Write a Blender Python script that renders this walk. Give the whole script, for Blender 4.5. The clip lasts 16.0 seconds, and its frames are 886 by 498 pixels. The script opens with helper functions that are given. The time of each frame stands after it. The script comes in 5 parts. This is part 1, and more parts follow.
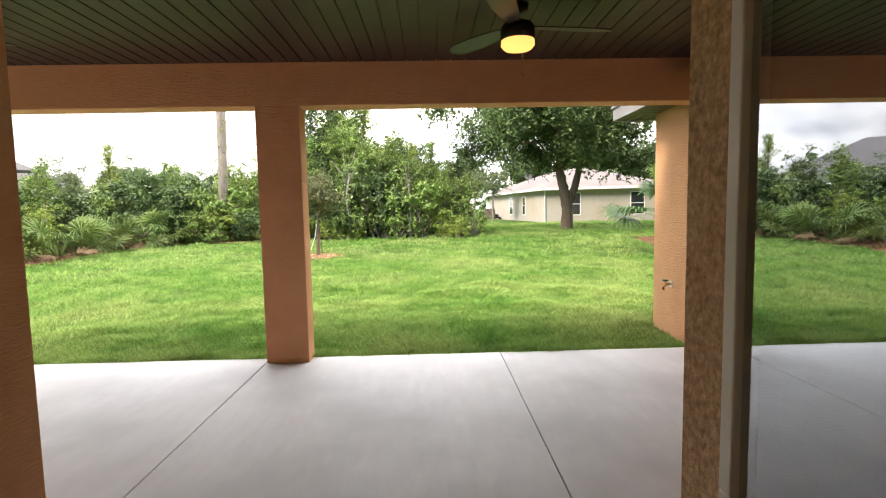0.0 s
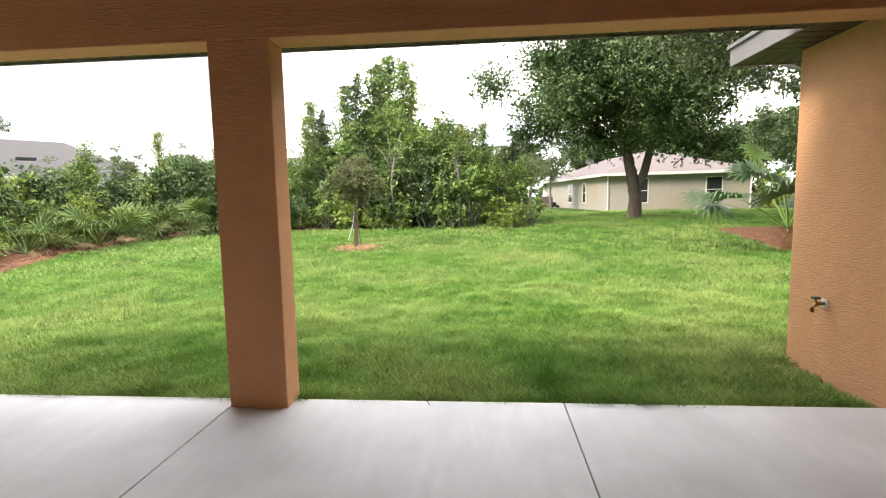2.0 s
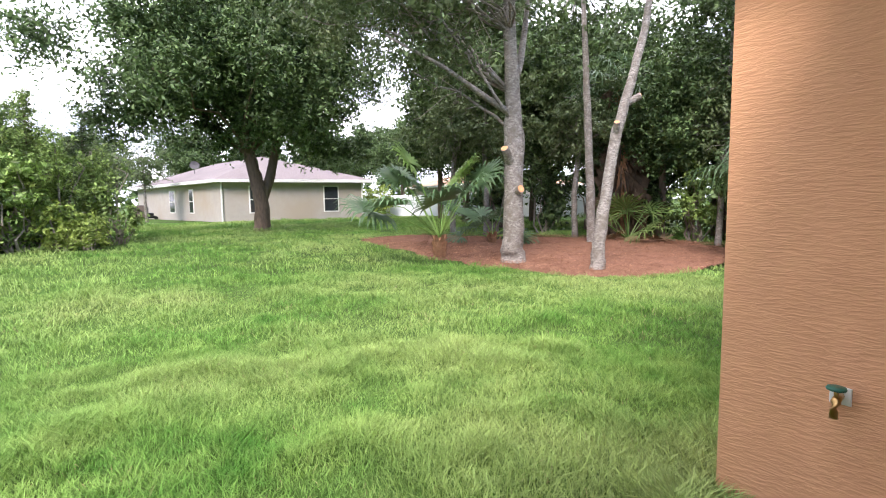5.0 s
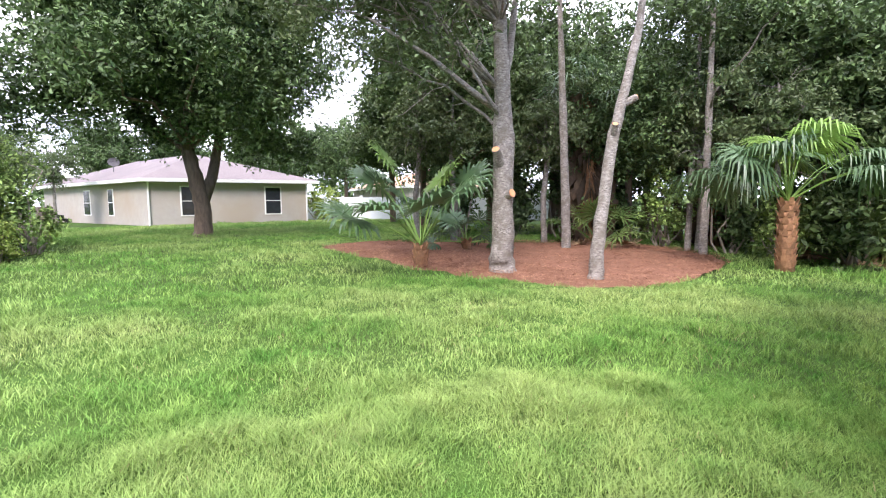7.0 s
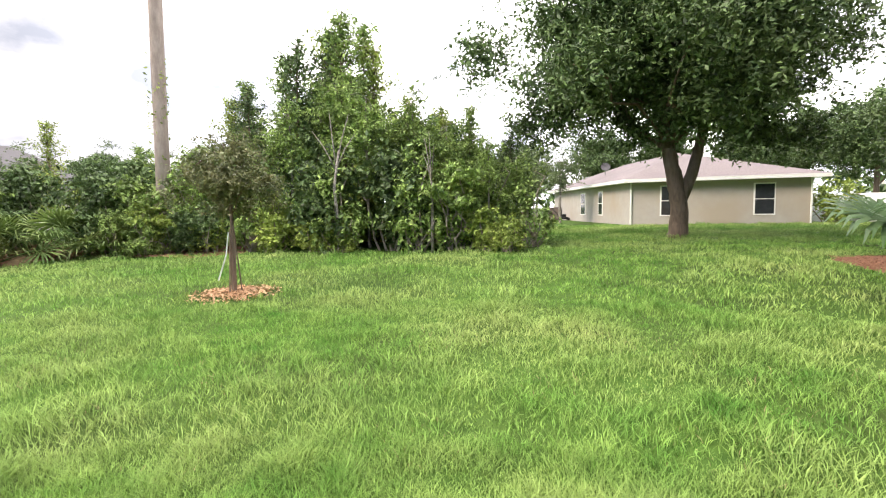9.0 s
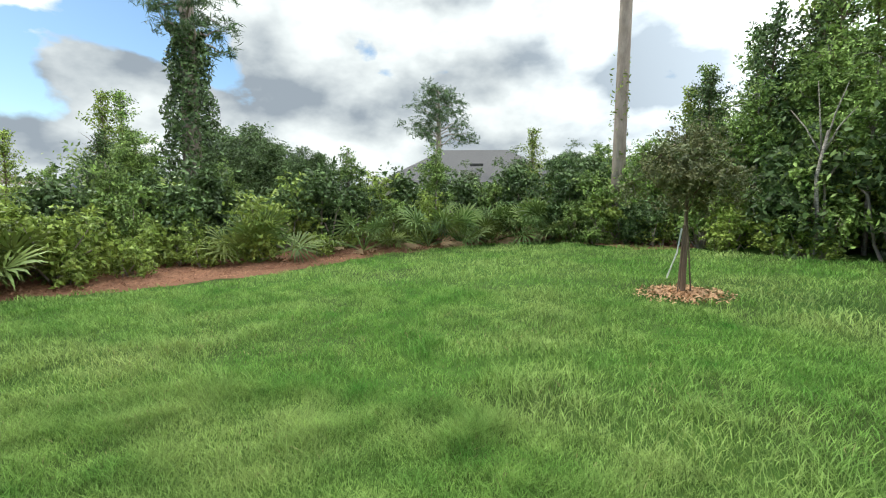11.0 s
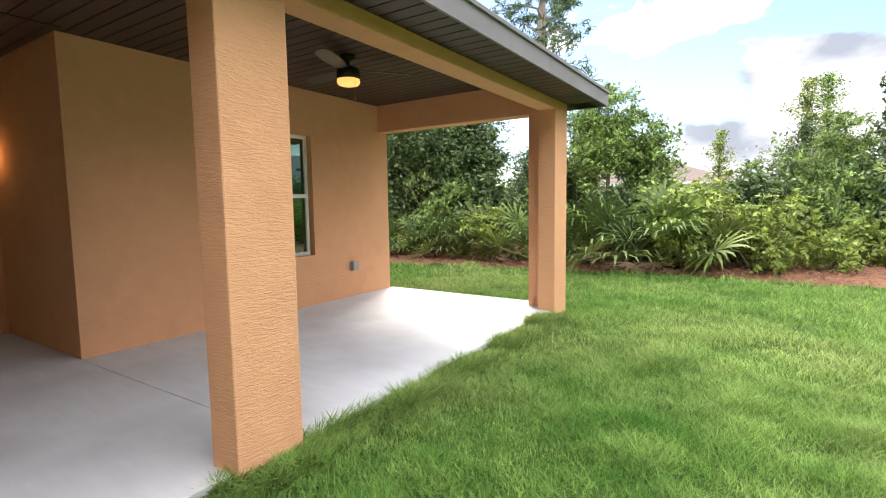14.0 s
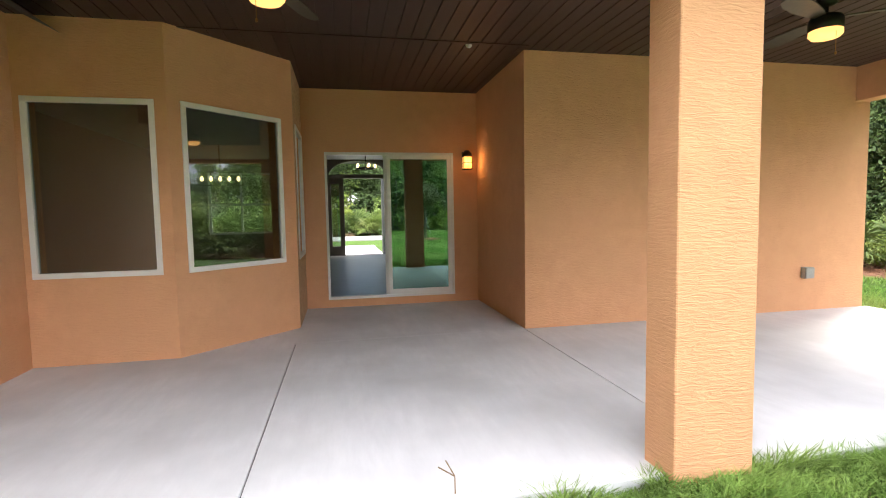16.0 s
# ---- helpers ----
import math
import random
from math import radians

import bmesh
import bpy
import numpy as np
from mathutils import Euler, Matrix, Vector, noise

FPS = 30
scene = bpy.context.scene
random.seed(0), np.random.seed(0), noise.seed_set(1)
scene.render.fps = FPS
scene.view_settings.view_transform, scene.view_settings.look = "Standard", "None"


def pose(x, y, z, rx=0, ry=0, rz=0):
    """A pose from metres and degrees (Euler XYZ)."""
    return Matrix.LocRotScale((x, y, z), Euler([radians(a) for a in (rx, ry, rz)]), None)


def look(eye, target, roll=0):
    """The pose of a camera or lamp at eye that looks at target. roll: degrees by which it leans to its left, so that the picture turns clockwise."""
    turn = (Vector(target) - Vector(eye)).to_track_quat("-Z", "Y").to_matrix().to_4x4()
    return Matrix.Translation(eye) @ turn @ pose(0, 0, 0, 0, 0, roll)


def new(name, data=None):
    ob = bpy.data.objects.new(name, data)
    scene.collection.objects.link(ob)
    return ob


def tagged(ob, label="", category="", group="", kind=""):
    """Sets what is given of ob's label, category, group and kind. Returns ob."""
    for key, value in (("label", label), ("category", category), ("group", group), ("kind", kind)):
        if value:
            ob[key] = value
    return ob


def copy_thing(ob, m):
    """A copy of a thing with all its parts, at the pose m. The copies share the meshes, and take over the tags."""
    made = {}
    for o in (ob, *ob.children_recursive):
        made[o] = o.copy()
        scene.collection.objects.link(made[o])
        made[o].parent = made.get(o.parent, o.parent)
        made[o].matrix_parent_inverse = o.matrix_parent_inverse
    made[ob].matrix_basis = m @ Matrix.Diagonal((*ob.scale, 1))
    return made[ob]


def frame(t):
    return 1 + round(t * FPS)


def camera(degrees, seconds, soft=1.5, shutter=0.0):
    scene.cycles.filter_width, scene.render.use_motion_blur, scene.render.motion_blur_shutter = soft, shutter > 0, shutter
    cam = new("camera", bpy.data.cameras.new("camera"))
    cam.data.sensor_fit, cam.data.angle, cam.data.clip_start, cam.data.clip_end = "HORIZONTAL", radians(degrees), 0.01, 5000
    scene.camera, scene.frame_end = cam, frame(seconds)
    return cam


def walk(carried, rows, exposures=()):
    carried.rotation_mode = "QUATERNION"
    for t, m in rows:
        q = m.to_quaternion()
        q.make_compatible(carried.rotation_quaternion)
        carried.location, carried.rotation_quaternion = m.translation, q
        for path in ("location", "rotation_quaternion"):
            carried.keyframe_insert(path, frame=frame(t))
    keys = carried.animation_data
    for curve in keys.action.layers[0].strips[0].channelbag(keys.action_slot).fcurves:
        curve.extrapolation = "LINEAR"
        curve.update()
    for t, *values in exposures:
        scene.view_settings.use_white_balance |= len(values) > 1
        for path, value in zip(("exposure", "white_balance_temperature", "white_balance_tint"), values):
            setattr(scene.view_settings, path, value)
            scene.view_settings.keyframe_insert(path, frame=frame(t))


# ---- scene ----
cam = camera(83.94, 16.0, 1.1)
PATH = [
    (0.0, look((1.110, 1.826, 1.436), (1.235, 6.807, 1.028), -1.12)),
    (0.5, look((1.130, 1.981, 1.421), (0.809, 6.951, 0.985), -1.10)),
    (1.0, look((1.159, 2.308, 1.403), (0.757, 7.270, 0.935), -1.16)),
    (1.5, look((1.213, 2.794, 1.368), (0.778, 7.750, 0.867), -1.16)),
    (2.0, look((1.269, 3.375, 1.388), (0.836, 8.330, 0.873), -1.16)),
    (2.5, look((1.308, 4.000, 1.405), (1.194, 8.972, 0.889), -0.66)),
    (3.0, look((1.379, 4.641, 1.323), (1.985, 9.579, 0.825), -0.63)),
    (3.5, look((1.405, 5.241, 1.314), (2.757, 10.029, 0.818), -0.59)),
    (4.0, look((1.400, 5.789, 1.316), (3.400, 10.346, 0.833), -0.55)),
    (4.5, look((1.453, 6.324, 1.307), (4.033, 10.581, 0.826), -0.62)),
    (5.0, look((1.452, 6.770, 1.313), (4.566, 10.652, 0.834), -0.86)),
    (5.5, look((1.416, 7.149, 1.328), (4.945, 10.659, 0.851), -0.97)),
    (6.0, look((1.367, 7.485, 1.347), (5.142, 10.729, 0.873), -0.93)),
    (6.5, look((1.324, 7.800, 1.365), (5.145, 10.991, 0.894), -0.74)),
    (7.0, look((1.310, 8.118, 1.378), (4.917, 11.549, 0.910), -0.53)),
    (7.5, look((1.345, 8.463, 1.379), (4.349, 12.432, 0.915), -0.87)),
    (8.0, look((1.411, 8.719, 1.374), (3.375, 13.297, 0.949), -1.19)),
    (8.5, look((1.664, 8.929, 1.349), (2.374, 13.861, 0.941), -1.06)),
    (9.0, look((1.813, 8.919, 1.355), (1.316, 13.878, 0.954), -1.04)),
    (9.5, look((1.796, 8.936, 1.372), (0.216, 13.663, 0.969), -1.03)),
    (10.0, look((1.692, 8.974, 1.394), (-0.837, 13.267, 0.980), -0.95)),
    (10.5, look((1.578, 9.024, 1.414), (-1.766, 12.716, 0.982), -0.64)),
    (11.0, look((1.531, 9.081, 1.426), (-2.491, 12.017, 0.970), -0.03)),
    (11.3, look((1.559, 9.115, 1.427), (-2.797, 11.523, 0.955), 0.25)),
    (11.5, look((1.597, 9.137, 1.427), (-2.947, 11.167, 0.943), 0.29)),
    (12.0, look((1.506, 9.371, 1.419), (-3.386, 10.269, 0.911), 0.12)),
    (12.5, look((1.415, 9.343, 1.400), (-3.554, 9.159, 0.876), -0.36)),
    (13.0, look((1.325, 9.078, 1.379), (-3.524, 7.974, 0.858), -0.53)),
    (13.5, look((1.279, 8.900, 1.339), (-3.321, 7.000, 0.851), -0.69)),
    (14.0, look((1.287, 8.784, 1.319), (-2.873, 6.048, 0.857), -0.85)),
    (14.5, look((1.313, 8.684, 1.294), (-2.180, 5.132, 0.860), -0.82)),
    (15.0, look((1.317, 8.610, 1.255), (-1.336, 4.392, 0.849), -0.92)),
    (15.5, look((1.301, 8.544, 1.209), (-0.464, 3.881, 0.836), -1.08)),
    (16.0, look((1.313, 8.520, 1.190), (0.324, 3.631, 0.834), -1.02)),
]
walk(cam, PATH, [(0.0, 1.9, 7100, 13), (1.5, 1.65, 7100, 12), (3.2, 1.58, 6500, 16), (4.7, 1.55, 6250, 21), (6.8, 1.65, 6050, 23), (9.2, 1.4, 6900, 15), (11.3, 0.7, 6400, 1), (12.5, 0.6, 6400, 2), (13.6, 1.25, 6700, 12), (14.6, 1.75, 6600, 13), (16.0, 2.2, 6700, 14)])

# ---- world and sun ----
SUN_EL, SUN_AZ = radians(44), radians(-122)      # azimuth from +y towards +x
world = bpy.data.worlds.new("sky")
scene.world = world
world.use_nodes = True
wn, wl = world.node_tree.nodes, world.node_tree.links
wn.clear()
w_out, w_bg = wn.new("ShaderNodeOutputWorld"), wn.new("ShaderNodeBackground")
w_sky = wn.new("ShaderNodeTexSky")
w_sky.sky_type, w_sky.sun_disc = "NISHITA", False
w_sky.sun_elevation, w_sky.sun_rotation = SUN_EL, SUN_AZ
w_sky.dust_density, w_sky.ozone_density = 0.25, 3.0
w_tc, w_map = wn.new("ShaderNodeTexCoord"), wn.new("ShaderNodeMapping")
w_map.inputs["Scale"].default_value = (1.0, 1.0, 1.7)
w_n = wn.new("ShaderNodeTexNoise")
w_n.inputs["Scale"].default_value, w_n.inputs["Detail"].default_value, w_n.inputs["Distortion"].default_value = 3.6, 10, 0.25
w_r = wn.new("ShaderNodeValToRGB")
w_r.color_ramp.elements[0].position, w_r.color_ramp.elements[1].position = 0.395, 0.435
w_n2 = wn.new("ShaderNodeTexNoise")
w_n2.inputs["Scale"].default_value, w_n2.inputs["Detail"].default_value = 4.2, 9
w_r2 = wn.new("ShaderNodeValToRGB")
w_r2.color_ramp.elements[0].position, w_r2.color_ramp.elements[1].position = 0.37, 0.60
w_r2.color_ramp.elements[0].color, w_r2.color_ramp.elements[1].color = (4.6, 5.1, 6.0, 1), (13.5, 13.6, 13.9, 1)
w_mix = wn.new("ShaderNodeMix")
w_mix.data_type = "RGBA"
wl.new(w_tc.outputs["Generated"], w_map.inputs["Vector"])
wl.new(w_map.outputs[0], w_n.inputs["Vector"])
wl.new(w_map.outputs[0], w_n2.inputs["Vector"])
w_dot = wn.new("ShaderNodeVectorMath")     # the cloud deck breaks up towards the west
w_dot.operation = "DOT_PRODUCT"
w_dot.inputs[1].default_value = (0.055, 0.21, 0.0)
w_add = wn.new("ShaderNodeMath")
wl.new(w_tc.outputs["Generated"], w_dot.inputs[0])
wl.new(w_n.outputs["Fac"], w_add.inputs[0])
wl.new(w_dot.outputs["Value"], w_add.inputs[1])
wl.new(w_add.outputs[0], w_r.inputs[0])
wl.new(w_n2.outputs["Fac"], w_r2.inputs[0])
wl.new(w_r.outputs[0], w_mix.inputs["Factor"])
w_dim = wn.new("ShaderNodeVectorMath")
w_dim.operation, w_dim.inputs["Scale"].default_value = "SCALE", 0.55
wl.new(w_sky.outputs[0], w_dim.inputs[0])
wl.new(w_dim.outputs[0], w_mix.inputs["A"])
w_side = wn.new("ShaderNodeVectorMath")    # thinner, greyer cloud to the north west
w_side.operation = "DOT_PRODUCT"
w_side.inputs[1].default_value = (-0.94, 0.34, 0.0)
w_fade = wn.new("ShaderNodeMapRange")
w_fade.inputs[1].default_value, w_fade.inputs[2].default_value, w_fade.inputs[3].default_value, w_fade.inputs[4].default_value = 0.45, 0.9, 1.0, 0.3
w_mul = wn.new("ShaderNodeVectorMath")
w_mul.operation = "SCALE"
wl.new(w_tc.outputs["Generated"], w_side.inputs[0])
wl.new(w_side.outputs["Value"], w_fade.inputs[0])
wl.new(w_r2.outputs[0], w_mul.inputs[0])
wl.new(w_fade.outputs[0], w_mul.inputs["Scale"])
wl.new(w_mul.outputs[0], w_mix.inputs["B"])
wl.new(w_mix.outputs["Result"], w_bg.inputs[0])
w_bg.inputs[1].default_value = 0.16
wl.new(w_bg.outputs[0], w_out.inputs[0])
sun = new("sun", bpy.data.lights.new("sun", "SUN"))
sun.data.energy, sun.data.angle, sun.data.color = 2.0, radians(22), (1, 0.94, 0.82)
sun.matrix_world = look((math.sin(SUN_AZ) * math.cos(SUN_EL) * 50, math.cos(SUN_AZ) * math.cos(SUN_EL) * 50, math.sin(SUN_EL) * 50), (0, 0, 0))


# ---- materials ----
def material(name, c1, c2, scale=8.0, rough=0.7, bump=0.0, bump_scale=60.0, metal=0.0, stretch=(1, 1, 1), c3=None, big=0.7,
             island=0.0, translucent=0.0, spec=0.5, bump_stretch=None, rand=0.0, bump_dist=0.01, twist=0.0):
    """Two scales of colour variation (grain and large patches), gloss, relief and, for leaves, light passing through."""
    m = bpy.data.materials.new(name)
    m.use_nodes = True
    n, l = m.node_tree.nodes, m.node_tree.links
    b = n["Principled BSDF"]
    tc = n.new("ShaderNodeTexCoord")
    mp = n.new("ShaderNodeMapping")
    mp.inputs["Scale"].default_value = stretch
    l.new(tc.outputs["Object"], mp.inputs[0])
    nz = n.new("ShaderNodeTexNoise")
    nz.inputs["Scale"].default_value, nz.inputs["Detail"].default_value, nz.inputs["Roughness"].default_value = scale, 6, 0.65
    l.new(mp.outputs[0], nz.inputs["Vector"])
    rp = n.new("ShaderNodeValToRGB")
    rp.color_ramp.elements[0].position, rp.color_ramp.elements[1].position = 0.3, 0.7
    rp.color_ramp.elements[0].color, rp.color_ramp.elements[1].color = (*c1, 1), (*c2, 1)
    l.new(nz.outputs["Fac"], rp.inputs[0])
    colour = rp.outputs[0]
    if c3:
        nb = n.new("ShaderNodeTexNoise")
        nb.inputs["Scale"].default_value, nb.inputs["Detail"].default_value = big, 4
        l.new(tc.outputs["Object"], nb.inputs["Vector"])
        rb = n.new("ShaderNodeValToRGB")
        rb.color_ramp.elements[0].position, rb.color_ramp.elements[1].position = 0.42, 0.68
        l.new(nb.outputs["Fac"], rb.inputs[0])
        mx = n.new("ShaderNodeMix")
        mx.data_type = "RGBA"
        l.new(rb.outputs[0], mx.inputs["Factor"])
        l.new(colour, mx.inputs["A"])
        mx.inputs["B"].default_value = (*c3, 1)
        colour = mx.outputs["Result"]
    for amount, node, socket in ((island, "ShaderNodeNewGeometry", "Random Per Island"), (rand, "ShaderNodeObjectInfo", "Random")):
        if amount:
            ge = n.new(node)
            mr = n.new("ShaderNodeMapRange")
            mr.inputs["To Min"].default_value, mr.inputs["To Max"].default_value = 1 - amount, 1 + amount
            l.new(ge.outputs[socket], mr.inputs["Value"])
            hs = n.new("ShaderNodeHueSaturation")
            l.new(mr.outputs[0], hs.inputs["Value"])
            l.new(colour, hs.inputs["Color"])
            colour = hs.outputs[0]
    l.new(colour, b.inputs["Base Color"])
    b.inputs["Roughness"].default_value, b.inputs["Metallic"].default_value = rough, metal
    b.inputs["Specular IOR Level"].default_value = spec
    if bump:
        bp = n.new("ShaderNodeBump")
        bp.inputs["Strength"].default_value, bp.inputs["Distance"].default_value = bump, bump_dist
        nb2 = n.new("ShaderNodeTexNoise")
        nb2.inputs["Scale"].default_value, nb2.inputs["Detail"].default_value, nb2.inputs["Distortion"].default_value = bump_scale, 5, twist
        mp2 = n.new("ShaderNodeMapping")
        mp2.inputs["Scale"].default_value = bump_stretch or stretch
        l.new(tc.outputs["Object"], mp2.inputs[0])
        l.new(mp2.outputs[0], nb2.inputs["Vector"])
        l.new(nb2.outputs["Fac"], bp.inputs["Height"])
        l.new(bp.outputs[0], b.inputs["Normal"])
    if translucent:
        out = n["Material Output"]
        tr = n.new("ShaderNodeBsdfTranslucent")
        l.new(colour, tr.inputs["Color"])
        ms = n.new("ShaderNodeMixShader")
        ms.inputs[0].default_value = translucent
        l.new(b.outputs[0], ms.inputs[1])
        l.new(tr.outputs[0], ms.inputs[2])
        l.new(ms.outputs[0], out.inputs[0])
    return m


def glass(name, tint, mirror, sheen=(0.9, 0.95, 1)):
    m = bpy.data.materials.new(name)
    m.use_nodes = True
    n, l = m.node_tree.nodes, m.node_tree.links
    tr, gl, ms, fr, ad = (n.new("ShaderNodeBsdf" + k) if k in ("Transparent", "Glossy") else n.new(k) for k in
                          ("Transparent", "Glossy", "ShaderNodeMixShader", "ShaderNodeFresnel", "ShaderNodeMath"))
    tr.inputs[0].default_value, gl.inputs["Color"].default_value = (*tint, 1), (*sheen, 1)
    gl.inputs["Roughness"].default_value = 0.01
    ad.operation, ad.inputs[1].default_value, fr.inputs[0].default_value = "ADD", mirror, 1.5
    ad.use_clamp = True
    l.new(fr.outputs[0], ad.inputs[0])
    l.new(ad.outputs[0], ms.inputs[0])
    l.new(tr.outputs[0], ms.inputs[1])
    l.new(gl.outputs[0], ms.inputs[2])
    l.new(ms.outputs[0], n["Material Output"].inputs[0])
    return m


def glow(name, colour, strength):
    m = bpy.data.materials.new(name)
    m.use_nodes = True
    b = m.node_tree.nodes["Principled BSDF"]
    b.inputs["Base Color"].default_value = (*colour, 1)
    b.inputs["Emission Color"].default_value, b.inputs["Emission Strength"].default_value = (*colour, 1), strength
    return m


STUCCO = material("stucco", (0.66, 0.345, 0.185), (0.74, 0.395, 0.215), 5, 0.9, 0.6, 18, bump_stretch=(0.8, 0.8, 4.5), c3=(0.69, 0.37, 0.20), big=1.3, spec=0.25, bump_dist=0.012, twist=0.9)
STUCCO_ROUGH = material("coarse_stucco", (0.34, 0.21, 0.12), (0.78, 0.54, 0.33), 46, 0.92, 0.9, 38, spec=0.2)
CONCRETE = material("concrete", (0.61, 0.615, 0.63), (0.70, 0.705, 0.72), 3, 0.55, 0.06, 90, stretch=(3.5, 0.7, 1), c3=(0.53, 0.535, 0.545), big=1.1, spec=0.3, bump_stretch=(4, 0.4, 1), bump_dist=0.004)
JOINT = material("joint_dark", (0.06, 0.06, 0.055), (0.1, 0.1, 0.09), 30, 0.95)
SOFFIT = material("soffit_vinyl", (0.040, 0.022, 0.020), (0.055, 0.030, 0.027), 12, 0.5, 0.1, 40, stretch=(1, 0.15, 1))
FASCIA = material("fascia_metal", (0.19, 0.18, 0.187), (0.235, 0.225, 0.232), 3, 0.6, 0.05, 30, spec=0.2)
SHINGLE = material("roof_shingle", (0.075, 0.07, 0.072), (0.125, 0.118, 0.118), 22, 0.95, 0.5, 40, stretch=(1, 1, 3))
SHINGLE_PINK = material("pale_pink_shingle", (0.15, 0.125, 0.122), (0.215, 0.185, 0.18), 14, 0.95, 0.4, 30, spec=0.2, c3=(0.155, 0.132, 0.13), big=0.5)
SHINGLE_BROWN = material("brown_shingle", (0.12, 0.09, 0.078), (0.19, 0.145, 0.125), 12, 0.95)
PALE_WALL = material("pale_render", (0.37, 0.34, 0.315), (0.43, 0.40, 0.37), 3, 0.9, 0.2, 50, c3=(0.37, 0.315, 0.25), big=0.35)
WHITE = material("white_frame", (0.74, 0.73, 0.70), (0.80, 0.79, 0.76), 6, 0.4, 0.03, 40)
FENCE_WHITE = material("white_vinyl", (0.78, 0.80, 0.84), (0.84, 0.86, 0.9), 2, 0.5)
BLACK = material("black_metal", (0.012, 0.012, 0.013), (0.022, 0.021, 0.02), 20, 0.42, metal=0.3)
BLADE_FAN = material("fan_blade", (0.05, 0.052, 0.045), (0.075, 0.075, 0.065), 20, 0.4)
BRASS = material("brass", (0.45, 0.27, 0.10), (0.55, 0.36, 0.15), 30, 0.35, metal=1)
GREEN_KNOB = material("green_handle", (0.01, 0.09, 0.06), (0.015, 0.12, 0.08), 30, 0.4)
GREY_PLASTIC = material("grey_plastic", (0.3, 0.3, 0.28), (0.36, 0.36, 0.33), 20, 0.5)
INTERIOR = material("taupe_paint", (0.19, 0.17, 0.15), (0.22, 0.198, 0.175), 2, 0.85)
INT_CEIL = material("ceiling_paint", (0.6, 0.59, 0.57), (0.64, 0.63, 0.61), 2, 0.9)
INT_FLOOR = material("grey_floor", (0.20, 0.19, 0.185), (0.27, 0.26, 0.25), 4, 0.3, stretch=(1, 4, 1))
GLASS = glass("window_glass", (0.62, 0.68, 0.64), 0.09)
GLASS_SIDE = glass("side_window_glass", (0.4, 0.46, 0.44), 0.42)
GLASS_DOOR = glass("tinted_door_glass", (0.22, 0.40, 0.38), 0.25, (0.5, 0.80, 0.70))
DARK_GLASS = material("dark_pane", (0.02, 0.022, 0.025), (0.035, 0.04, 0.045), 3, 0.08, spec=0.8)
LAMP = glow("warm_lamp", (1.0, 0.47, 0.13), 0.5)
SCONCE_LAMP = glow("amber_glass", (1.0, 0.45, 0.11), 0.27)
BULB = glow("bulb", (1.0, 0.7, 0.35), 1.5)
SOIL = material("lawn_soil", (0.04, 0.09, 0.016), (0.08, 0.145, 0.027), 7, 0.95, 0.5, 60, c3=(0.05, 0.075, 0.02), big=0.6, spec=0.08)
GRASS = material("grass", (0.062, 0.20, 0.028), (0.285, 0.425, 0.11), 2.0, 0.6, island=0.38, translucent=0.2, c3=(0.345, 0.43, 0.145), big=0.4, spec=0.06)
THATCH = material("dry_grass", (0.26, 0.21, 0.10), (0.42, 0.36, 0.19), 3, 0.7, island=0.4, translucent=0.2, spec=0.2)
MULCH = material("pine_straw", (0.15, 0.072, 0.045), (0.30, 0.15, 0.095), 28, 0.95, 0.9, 60, c3=(0.20, 0.10, 0.06), big=1.2, spec=0.1)
STRAW = material("straw_bits", (0.14, 0.062, 0.036), (0.42, 0.23, 0.145), 3, 0.9, island=0.6, spec=0.1)
CHIPS = material("wood_chips", (0.42, 0.23, 0.12), (0.62, 0.40, 0.24), 20, 0.9, 0.8, 40, island=0.3)
BARK = material("brown_bark", (0.10, 0.07, 0.05), (0.20, 0.145, 0.105), 14, 0.95, 0.9, 18, stretch=(1, 1, 0.25))
BARK_GREY = material("pale_grey_bark", (0.10, 0.085, 0.07), (0.47, 0.43, 0.385), 17, 0.92, 1.0, 26, stretch=(1, 1, 2.0), c3=(0.19, 0.165, 0.135), big=6.0, spec=0.2, bump_dist=0.03)
BARK_PINE = material("pine_bark", (0.21, 0.165, 0.14), (0.35, 0.29, 0.25), 10, 0.95, 0.9, 14, stretch=(1, 1, 0.3))
TWIG = material("grey_twig", (0.20, 0.165, 0.13), (0.34, 0.29, 0.24), 12, 0.9)
CUT = material("cut_wood", (0.62, 0.27, 0.11), (0.75, 0.38, 0.18), 14, 0.8)
PALM_BOOT = material("palm_trunk", (0.20, 0.10, 0.05), (0.42, 0.23, 0.12), 10, 0.95, 0.8, 30, island=0.25)
LEAF = material("leaf_green", (0.085, 0.155, 0.04), (0.32, 0.43, 0.115), 2.2, 0.5, spec=0.25, island=0.6, translucent=0.18, rand=0.18)
LEAF_DARK = material("leaf_dark", (0.04, 0.075, 0.027), (0.14, 0.205, 0.07), 1.8, 0.5, spec=0.25, island=0.6, translucent=0.12, rand=0.15)
LEAF_LIGHT = material("leaf_light", (0.12, 0.19, 0.035), (0.37, 0.44, 0.10), 2.0, 0.5, spec=0.25, island=0.5, translucent=0.22, rand=0.15)
LEAF_RED = material("leaf_reddish", (0.085, 0.13, 0.042), (0.20, 0.18, 0.08), 4, 0.55, island=0.4, translucent=0.25)
LEAF_GREY = material("leaf_olive", (0.07, 0.115, 0.04), (0.15, 0.19, 0.075), 1.5, 0.55, island=0.4, translucent=0.25)
